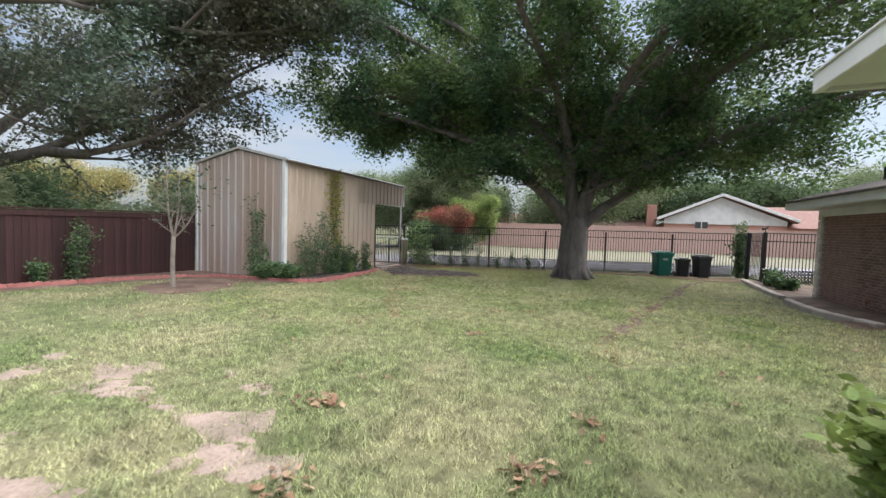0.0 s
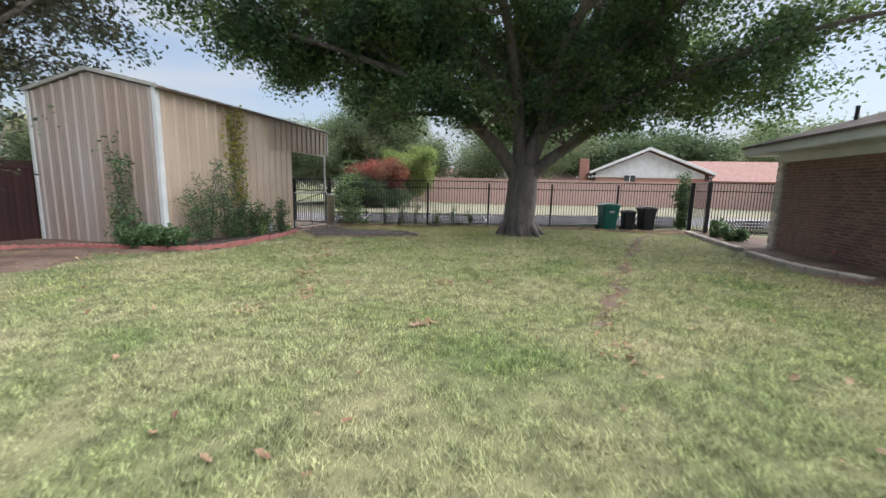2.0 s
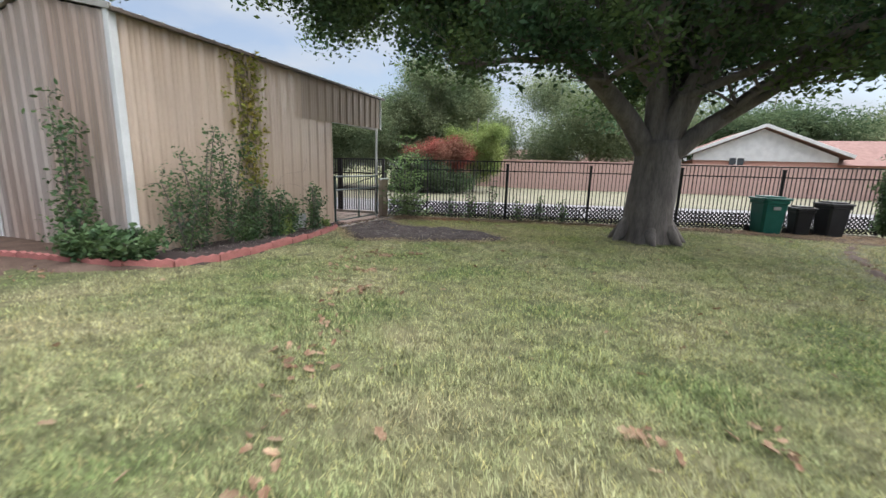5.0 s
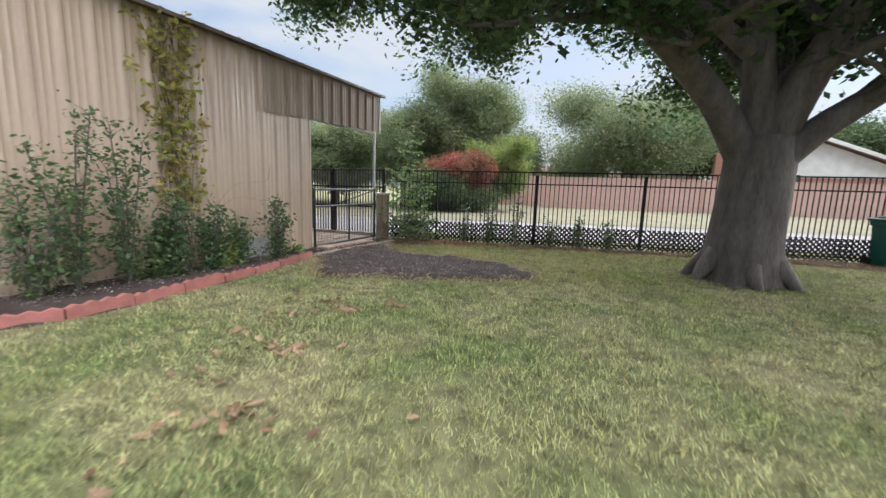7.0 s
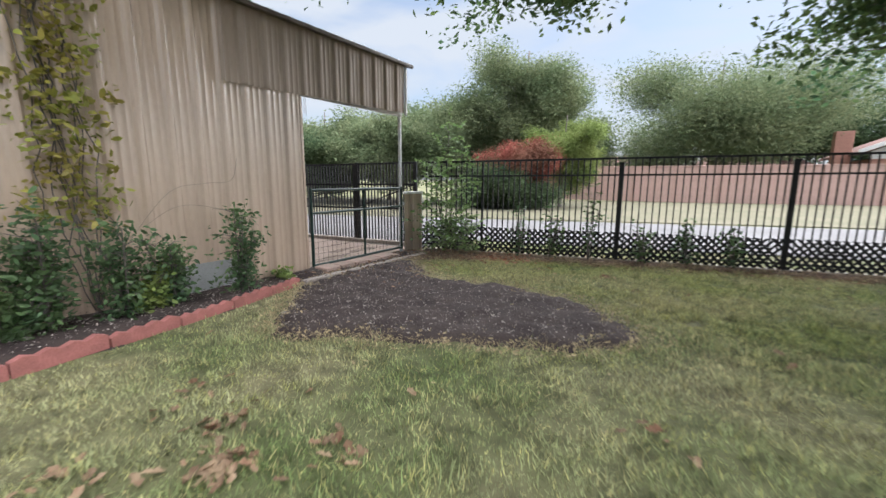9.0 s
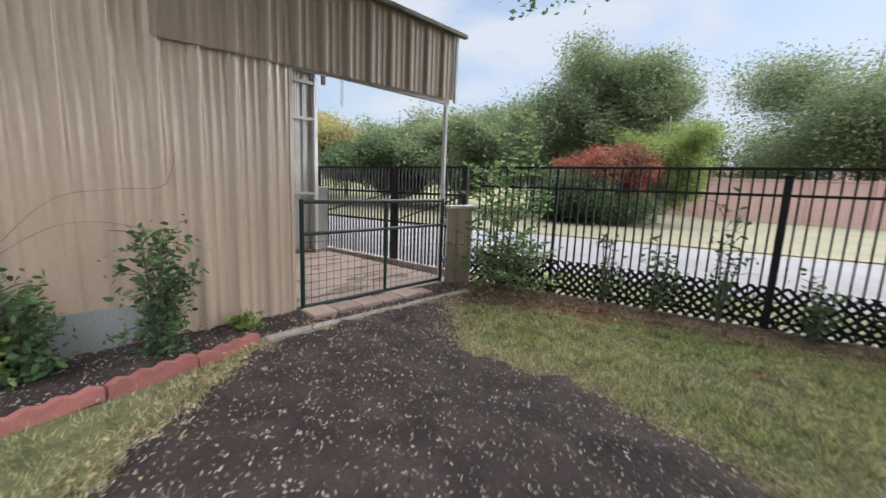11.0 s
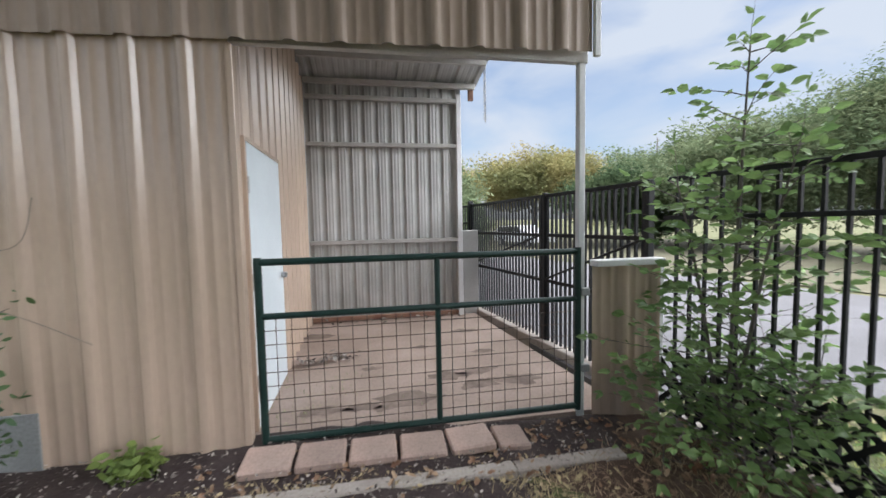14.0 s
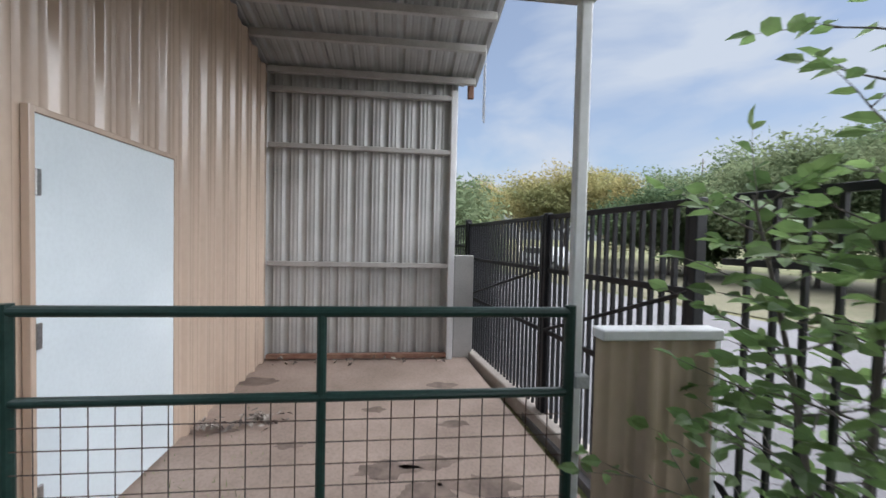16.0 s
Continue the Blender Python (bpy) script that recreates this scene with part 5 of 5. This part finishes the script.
leafy_sapling("tall leafy sapling with pointed green leaves beside the half wall", -8.78, 18.62, [(0.05, 0.05, 2.75), (-0.2, -0.25, 1.9), (0.35, 0.1, 2.1)], M_LEAFSAP, 124)
leafy_sapling("leafy low growth beside the half wall", -8.45, 18.48, [(-0.1, -0.05, 0.7), (0.3, 0.05, 0.8)], M_LEAFSAP, 125, size=0.075)
for k, (x, h) in enumerate([(-7.2, 1.0), (-6.6, 0.9), (-5.9, 1.45), (-5.0, 0.7), (-4.3, 0.75), (-3.6, 0.7)]):
    shrub("thin rose bush on the iron fence", x, fence_y(x) - 0.18, h, 0.4, M_LEAFSH, 130 + k, stems=3, size=0.04, per=2, group="plants by the fence", sparse=0.5)
shrub("leafy shrub at the fence corner", 4.9, 20.9, 2.3, 0.7, M_LEAFSH, 140, stems=8, size=0.05, per=8, group="plants by the fence")
shrub("low green plants in the house bed", 5.0, 17.8, 0.55, 1.3, M_LEAFSH, 141, stems=10, size=0.06, per=4, group="house bed plants")
shrub("low green plants in the house bed", 4.9, 16.4, 0.4, 1.0, M_LEAFSH, 142, stems=8, size=0.06, per=4, group="house bed plants")
shrub("light green leafy plant by the patio", 1.15, 3.3, 0.7, 0.6, M_LEAFLT, 143, stems=9, size=0.055, per=5, group="patio plants")
shrub("climbing green plant on the timber fence", -13.05, 6.9, 1.6, 0.9, M_LEAFSH, 144, stems=7, size=0.04, per=4, group="plants by the timber fence")
shrub("low green plant by the timber fence", -12.9, 6.1, 0.5, 0.5, M_LEAFSH, 145, stems=6, size=0.04, per=4, group="plants by the timber fence")
# vine on the shed wall
vine = thing("vine", "yellow-green creeper climbing the tan shed wall", "vine")
rng = random.Random(77)
verts, faces, tips = [], [], []
for k in range(9):
    q = 12.35 + 0.5 * rng.random()
    line = [Vector((XE + 0.05, q, 0.1))]
    z = 0.1
    while z < 3.4:
        z += 0.2
        q += rng.uniform(-0.07, 0.07) + (12.58 - q) * 0.05
        line.append(Vector((XE + 0.05, q, z)))
        if z > 0.9:
            tips += [line[-1] + Vector((0.04, rng.uniform(-0.28, 0.28), rng.uniform(-0.1, 0.1))) for _ in range(2)]
    add_limb(verts, faces, line, [0.006] * len(line), 4)
w = raw_ob("cane", verts, faces, M_BARK)
w.parent = vine
c = leaf_mesh("foliage", tips, 5, 0.07, 0.045, M_VINE, 77, 1.2, oval=True)
c.parent = vine
# sapling on the lawn
sx, sy = -9.9, 7.2
sz = ground_z(sx, sy)
tree("sapling", "slim pale sapling with thin bare branches", [
    ([(sx, sy, sz - 0.03), (sx, sy, sz + 0.7), (sx + 0.03, sy, sz + 1.25)], 0.065, 0.05),
    ([(sx + 0.03, sy, sz + 1.2), (sx + 0.18, sy, sz + 1.8), (sx + 0.25, sy, sz + 2.9)], 0.035, 0.008),
    ([(sx + 0.03, sy, sz + 1.2), (sx - 0.25, sy + 0.1, sz + 1.6), (sx - 0.55, sy + 0.2, sz + 2.5)], 0.032, 0.008),
    ([(sx + 0.03, sy, sz + 1.2), (sx - 0.02, sy - 0.1, sz + 2.0), (sx - 0.05, sy - 0.1, sz + 3.2)], 0.032, 0.008),
    ([(sx + 0.03, sy, sz + 1.2), (sx + 0.35, sy + 0.15, sz + 1.6), (sx + 0.7, sy + 0.2, sz + 2.3)], 0.028, 0.007),
], M_BARK2, M_LEAF2, 91, per=1, spread=0.12, size=0.05, boughs=5, reach=0.8, depth=1, first=0.3, thick=6, up=0.4)

# ---- grass, fallen leaves, chips ----


def blades(name, count, region, seed, length=0.06, width=0.006, keep_out=(), only=None, lean_to=(0.2, 1.1), material=None, label="short lawn grass, green mixed with dry straw", rise=0.0):
    g = np.random.RandomState(seed)
    x0, x1, y0, y1 = region
    xy = np.column_stack([g.uniform(x0, x1, count), g.uniform(y0, y1, count)])
    jit = g.normal(0, 0.2, (count, 2))
    ok = np.ones(count, bool)
    for f in keep_out:
        ok &= ~f(*(xy + jit).T)
    if keep_out:
        ok |= g.uniform(0, 1, count) < 0.04
    rim = np.minimum(np.minimum(xy[:, 0] - x0, x1 - xy[:, 0]), np.minimum(xy[:, 1] - y0, y1 - xy[:, 1]))
    ok &= g.uniform(0, 1, count) < rim / 1.6
    if only:
        ok = only(*xy.T)
    xy = xy[ok]
    n = len(xy)
    z = 0.38 - 0.022 * xy[:, 1] + 0.013 * (xy[:, 0] + 3)
    z = z + np.array([lift(x, y) for x, y in xy]) - 0.004 + rise
    a = g.uniform(0, 2 * math.pi, n)
    lean = g.uniform(*lean_to, n)
    s = length * g.uniform(0.5, 1.3, n)
    s = s * np.array([1.0 + 0.9 * noise.noise(Vector((x * 4.5, y * 4.5, 7.7))) for x, y in xy])
    wv = np.column_stack([-np.sin(a), np.cos(a), np.zeros(n)]) * (width / 2)
    dv = np.column_stack([np.cos(a) * lean, np.sin(a) * lean, np.ones(n)])
    dv /= np.linalg.norm(dv, axis=1)[:, None]
    p = np.column_stack([xy, z])
    v = np.empty((n, 3, 3))
    v[:, 0], v[:, 1], v[:, 2] = p - wv, p + wv, p + dv * s[:, None]
    me = bpy.data.meshes.new(name)
    me.vertices.add(3 * n)
    me.vertices.foreach_set("co", v.reshape(-1))
    me.loops.add(3 * n)
    me.loops.foreach_set("vertex_index", np.arange(3 * n))
    me.polygons.add(n)
    me.polygons.foreach_set("loop_start", np.arange(n) * 3)
    me.update(calc_edges=True)
    me.materials.append(material or M_GRASS)
    return tagged(new(name, me), label, "grass", kind="stuff")


BEDS = tuple(f.all for f in (in_mulch, in_bed, in_soil, in_front, in_right, in_ring))
ON_TRAIL = strewn(in_trail, 53, 0.05)
blades("grass", 390000, (-7.2, 3.2, 0.4, 10.2), 1, length=0.052, width=0.0085, keep_out=(in_worn, in_bed.all, ON_TRAIL), lean_to=(0.3, 1.9))
blades("grass", 300000, (-9.0, 1.8, 7.8, 20.0), 2, length=0.052, width=0.0085, keep_out=BEDS + (ON_TRAIL,), lean_to=(0.3, 1.9))
blades("grass", 190000, (-13.6, 6.2, -1.0, 21.6), 3, length=0.055, width=0.011, keep_out=BEDS + (in_worn, ON_TRAIL), lean_to=(0.3, 1.7))
# Extra bright blades make up for light lost under the crown.
blades("grass", 150000, (-8.6, 4.6, 5.0, 20.2), 4, length=0.052, width=0.0085, keep_out=BEDS + (ON_TRAIL,), material=M_GRASSYEL, label="yellow-green grass brightened to offset shade under the tree", lean_to=(0.3, 1.9))
blades("grass", 75000, (-9.2, -1.8, 14.2, 20.6), 9, length=0.06, width=0.009, keep_out=BEDS[:3], material=M_GRASSYEL, label="yellow-green grass between the mulch and the fence", lean_to=(0.3, 1.7))
blades("dead_thatch", 130000, (-8.9, 4.8, 17.0, 20.8), 5, length=0.11, width=0.008, only=strewn(in_soil, 51, 0.12), lean_to=(1.0, 5.0), material=M_THATCH, label="brown dead grass and thatch along the fence", rise=0.035)
blades("dead_thatch", 70000, (-9.0, -4.2, 13.0, 17.6), 6, length=0.08, width=0.007, only=strewn(in_mulch, 52, 0.1, 0.16), lean_to=(1.0, 5.0), material=M_STRAW, label="dry straw-coloured grass round the mulch", rise=0.03)


def fallen(name, pts, size, material, seed, label, rise=0.026):
    """Curled dry leaves lying on the ground."""
    g = random.Random(seed)
    verts, faces = [], []
    for x, y in pts:
        s = size * g.uniform(0.6, 1.3)
        m = Matrix.Translation((x, y, ground_z(x, y) + lift(x, y) + rise)) @ Euler((g.uniform(-0.6, 0.6), g.uniform(-0.6, 0.6), g.uniform(0, 6.3))).to_matrix().to_4x4()
        b = len(verts)
        ring = [(-1, 0, 0), (-0.5, 0.45, 0.18), (0.1, 0.35, 0.10), (0.3, 0.6, 0.25), (1, 0, 0.1), (0.3, -0.6, 0.25), (0.1, -0.35, 0.10), (-0.5, -0.45, 0.18)]
        verts += [m @ Vector((p[0] * s, p[1] * s, p[2] * s)) for p in ring] + [m @ Vector((0, 0, 0))]
        faces += [(b + i, b + (i + 1) % 8, b + 8) for i in range(8)]
    return tagged(raw_ob(name, verts, faces, material), label, "leaves", kind="stuff")


rng = random.Random(15)
spots = [(rng.uniform(-8, 3.5), rng.uniform(2.0, 18.5)) for _ in range(230)]
for cx, cy, n in ((-2.57, 3.27, 24), (-0.74, 2.94, 14), (-2.05, 2.28, 12), (-6.0, 12.08, 26), (-5.64, 10.89, 12), (-5.16, 10.15, 12), (-7.31, 14.68, 16), (-5.3, 17.7, 10), (-2.12, 6.2, 12), (-4.15, 6.2, 7), (-1.7, 8.4, 8), (-2.3, 8.2, 8), (-5.6, 12.55, 10), (-6.3, 12.3, 14), (-4.25, 13.4, 5), (-0.45, 3.8, 6), (-3.9, 7.0, 5), (0.55, 10.2, 6)):
    spots += [(cx + rng.gauss(0, 0.09), cy + rng.gauss(0, 0.09)) for _ in range(int(n * 1.6))]
for k in range(120):
    q = 5.0 + 11.5 * rng.random()
    qx = -0.27 + max(0, q - 7.0) * 0.27
    spots.append((qx + rng.gauss(0, 0.10), q + rng.gauss(0, 0.2)))
    q = 6.5 + 6.0 * rng.random()
    spots.append((-3.7 - (q - 6.7) * 0.55 + rng.gauss(0, 0.12), q))
spots += [(rng.uniform(-11.2, -9.0), rng.uniform(6.6, 9.2)) for _ in range(160)]
fallen("fallen_leaves", spots, 0.04, M_DRYLEAF, 16, "curled brown and tan fallen leaves on the lawn")
chips = []
while len(chips) < 7000:
    x, y = rng.uniform(-9.36, -4.4), rng.uniform(10.5, 17.9)
    if in_mulch(x, y) or (-9.36 < x < -8.45 and in_bed(x, y)):
        chips.append((x, y))
straw = []
while len(straw) < 1500:
    x, y = rng.uniform(-9.0, -4.2), rng.uniform(13.2, 18.8)
    k = sum(in_mulch(x + dx, y + dy) or in_soil(x + dx, y + dy) for dx, dy in ((0.3, 0), (-0.3, 0), (0, 0.3), (0, -0.3)))
    if k in (1, 2, 3) or rng.random() < 0.06:
        straw.append((x, y))
fallen("dry_grass", straw, 0.02, M_STRAW, 23, "dry straw-coloured grass scraps round the mulch", rise=0.05)
fallen("mulch_chips", chips, 0.012, M_CHIP, 17, "small wood chips and crushed shell on the mulch", rise=0.085)
lit = []
while len(lit) < 1500:
    x = rng.uniform(-9.0, 4.5)
    y = fence_y(x) - rng.uniform(0.05, 0.9)
    lit.append((x, y))
fallen("fence_litter", lit, 0.032, M_DRYLEAF, 18, "dry reddish leaf litter at the fence foot")

lit = []
while len(lit) < 520:
    x, y = rng.uniform(-9.3, -7.4), rng.uniform(15.2, 18.6)
    if rng.random() < 0.25 + 0.75 * max(0.0, 1 - abs(x + 9.1) / 0.5) or y > 17.7:
        lit.append((x, y))
fallen("gate_litter", lit, 0.03, M_DRYLEAF, 27, "brown leaf litter before the tube gate", rise=0.07)
lit = [(rng.gauss(-7.3, 0.35), rng.gauss(18.35, 0.3)) for _ in range(170)]
fallen("leaf_drift", lit, 0.038, M_RUSTLEAF, 19, "drift of rust-red dead leaves at the fence foot", rise=0.05)

# ---- roots, wall twigs, far street things ----
for k in range(7):
    a = 2 * math.pi * k / 7 + rng.uniform(-0.25, 0.25)
    q = rng.uniform(0.78, 1.05)
    verts, faces = [], []
    line = smooth_line([(TX + 0.3 * math.cos(a), TY + 0.3 * math.sin(a), TZ + 0.55), (TX + 0.62 * math.cos(a), TY + 0.62 * math.sin(a), TZ + 0.2), (TX + q * math.cos(a + 0.1), TY + q * math.sin(a + 0.1), TZ - 0.04)], 4)
    add_limb(verts, faces, line, [0.22 - 0.18 * i / (len(line) - 1) for i in range(len(line))], 8, 0.2)
    ro = raw_ob("root", verts, faces, M_BARK, True)
    ro.parent = shade
twig = thing("dry_vine", "thin dry vine twigs curling over the shed wall", "vine")
for pts in ([(13.05, 0.75), (13.5, 1.28), (13.9, 1.38), (14.25, 1.42), (14.35, 1.7)], [(13.2, 0.9), (13.6, 1.12), (14.1, 1.05), (14.6, 0.8)]):
    verts, faces = [], []
    line = smooth_line([(XE + 0.045, p, z) for p, z in pts], 6)
    add_limb(verts, faces, line, [0.0026] * len(line), 5)
    w = raw_ob("twig", verts, faces, M_BARK2)
    w.parent = twig
shrub("small bright green weed at the wall foot", -9.2, 14.85, 0.14, 0.2, M_LEAFLT, 150, stems=4, size=0.04, per=2)
lamp = thing("street_lamp", "tall grey street lamp far down the road", "street lamp")
zl = ground_z(-66, 35)
part("pole", tube((-66, 35, zl), (-66, 35, zl + 9.2), 0.11, 10, 0.07), M_STEEL, lamp)
part("arm", tube((-66, 35, zl + 9.1), (-67.2, 32.6, zl + 9.7), 0.05, 8), M_STEEL, lamp)
part("lamp_head", box((-67.5, 32.0, zl + 9.62), (-67.1, 32.7, zl + 9.8), 0.04), M_GREY, lamp)


def parked_car(x, y, turn, label):
    """A plain estate car seen from far off."""
    t = thing("parked_car", label, "car", "parked cars")
    prof = [(-2.2, 0.35), (-2.25, 0.8), (-2.1, 1.0), (-1.5, 1.45), (0.3, 1.5), (1.1, 1.02), (2.1, 0.9), (2.25, 0.6), (2.2, 0.35)]
    bm = bmesh.new()
    f = bm.faces.new([bm.verts.new((px, -0.85, pz)) for px, pz in prof])
    r = bmesh.ops.extrude_face_region(bm, geom=[f])
    bmesh.ops.translate(bm, vec=(0, 1.7, 0), verts=[v for v in r["geom"] if isinstance(v, bmesh.types.BMVert)])
    body = part("body", bm, M_CAR, t)
    for s in (-1, 1):
        part("window", box((-1.5, s * 0.853 - 0.004, 1.02), (0.6, s * 0.853 + 0.004, 1.38)), M_GLASS, body, "dark side window")
        for px in (-1.35, 1.35):
            wh = part("wheel", tube((px, s * 0.72, 0.32), (px, s * 0.88, 0.32), 0.32, 14), M_BINK, t)
            part("rim", tube((px, s * 0.87, 0.32), (px, s * 0.89, 0.32), 0.19, 10), M_CHROME, wh)
    t.matrix_basis = Matrix.Translation((x, y, ground_z(x, y))) @ Matrix.Rotation(radians(turn), 4, "Z")


parked_car(-33.5, 27.2, 20, "white car parked far beyond the drive gate")

# ---- kerb under the fences, floor stains, hanging chains ----
for a, b in zip([-9.3] + POSTS[1:], POSTS[1:]):
    d = Vector((b - a, fence_y(b) - fence_y(a), ground_z(b, fence_y(b)) - ground_z(a, fence_y(a))))
    ob = mesh_ob("fence_kerb", box((0.004, -0.09, -0.1), (d.length - 0.004, 0.07, 0.05), 0.012), M_KERB)
    ob.matrix_basis = Matrix.Translation((a, fence_y(a), ground_z(a, fence_y(a)))) @ d.to_track_quat("X", "Z").to_matrix().to_4x4()
    tagged(ob, "low concrete kerb under the iron fence", "kerb", "fence kerbs")
ob = mesh_ob("fence_kerb", box((-13.5, -0.1, -0.1), (-9.55, 0.08, 0.07), 0.012, Matrix.Translation((0, 18.62 + 0.125 * 9.44, -0.03)) @ Matrix.Rotation(math.atan(0.125), 4, "Z")), M_KERB)
tagged(ob, "low concrete kerb under the drive gate", "kerb", "fence kerbs")
rng = random.Random(31)
for k, (sx, sy, r) in enumerate([(-10.43, 17.01, 0.22), (-10.48, 17.37, 0.2), (-10.18, 17.7, 0.25), (-11.08, 17.6, 0.14), (-9.95, 16.59, 0.3), (-10.15, 17.27, 0.2), (-9.9, 15.85, 0.18), (-9.9, 16.2, 0.16), (-11.1, 15.6, 0.2), (-12.2, 15.6, 0.3), (-11.4, 16.9, 0.12), (-12.0, 17.6, 0.2), (-10.8, 16.3, 0.12)]):
    bm = bmesh.new()
    vs = []
    for i in range(18):
        a = 2 * math.pi * i / 18
        q = r * (0.5 + 0.9 * abs(noise.noise(Vector((math.cos(a) * 1.4, math.sin(a) * 1.4, k * 3.1)))) + rng.uniform(-0.08, 0.08))
        vs.append(bm.verts.new((sx + q * math.cos(a) * 0.7, sy + q * math.sin(a) * 1.3, -0.026)))
    bm.faces.new(vs)
    tagged(mesh_ob("floor_stain", bm, M_STAIN), "dark irregular stain on the concrete floor", "stain", "floor stains", kind="structure")
deb = [(rng.gauss(-11.19, 0.07), rng.gauss(15.95, 0.1)) for _ in range(60)] + [(rng.gauss(-11.1, 0.06), rng.gauss(15.6, 0.08)) for _ in range(30)] + [(rng.uniform(-12.9, -12.7), rng.uniform(15.5, 17.7)) for _ in range(40)]
v0 = []
f0 = []
for x, y in deb:
    s = rng.uniform(0.02, 0.05)
    m = Matrix.Translation((x, y, -0.015 + rng.uniform(0, 0.05))) @ Euler((rng.uniform(-0.7, 0.7), rng.uniform(-0.7, 0.7), rng.uniform(0, 6))).to_matrix().to_4x4()
    b = len(v0)
    v0 += [m @ Vector(p) for p in ((-s, 0, 0), (0, s * 0.5, 0.005), (s, 0, 0), (0, -s * 0.5, 0.005))]
    f0.append((b, b + 1, b + 2, b + 3))
tagged(raw_ob("floor_litter", v0, f0, M_CHIP), "small heap of dead leaves and dirt on the concrete", "leaves", kind="stuff")
for cx, cy, z1, z0 in ((-12.40, 18.07, 3.76, 2.95), (-12.46, 18.07, 3.75, 2.97)):
    ch = thing("hanging_chain", "thin dull steel chain hanging from the shed roof", "chain", "chains under the shed roof")
    z = z1
    k = 0
    while z > z0:
        bm = bmesh.new()
        w = 0.011
        loop = [(-w, -0.025), (-w * 0.6, 0.03), (w * 0.6, 0.03), (w, -0.025), (0, -0.035)]
        for p, q in zip(loop, loop[1:] + loop[:1]):
            a = (p[0], 0, p[1]) if k % 2 else (0, p[0], p[1])
            b = (q[0], 0, q[1]) if k % 2 else (0, q[0], q[1])
            add_tube(bm, (cx + a[0], cy + a[1], z + a[2]), (cx + b[0], cy + b[1], z + b[2]), 0.003, 4)
        part("link", bm, M_STEEL, ch)
        z -= 0.052
        k += 1

# ---- brick faces, last ----
bm = box((-0.0, 0, 0), (0.02, 0.193, 0.057), 0.002)
tmp = mesh_ob("brick", bm, M_BRICK)
BRICK = tmp.data
bpy.data.objects.remove(tmp)
count = 0
far_v, far_f = [], []
for row in range(36):
    z = 0.04 + row * 0.067
    y = HN - 0.24 - (0.1 if row % 2 else 0)
    while y > 3.6:
        if not (8.9 < y < 10.55 and z > 0.84):
            y -= 0.203
            if 10.7 < y and count < 300 and y < 12.6:
                shared("brick", BRICK, house, Matrix.Translation((HX, y, z)))
                count += 1
            else:
                b = len(far_v)
                for dx, dy, dz in ((0, 0, 0), (0, 0.193, 0), (0, 0.193, 0.057), (0, 0, 0.057), (0.015, 0, 0), (0.015, 0.193, 0), (0.015, 0.193, 0.057), (0.015, 0, 0.057)):
                    far_v.append((HX + dx, y + dy, z + dz))
                far_f += [(b, b + 1, b + 2, b + 3), (b, b + 4, b + 5, b + 1), (b + 3, b + 2, b + 6, b + 7), (b, b + 3, b + 7, b + 4), (b + 1, b + 5, b + 6, b + 2)]
        else:
            y -= 0.203
rest = raw_ob("bricks", far_v, far_f, M_BRICK)
rest.parent = house
tagged(rest, kind="stuff")
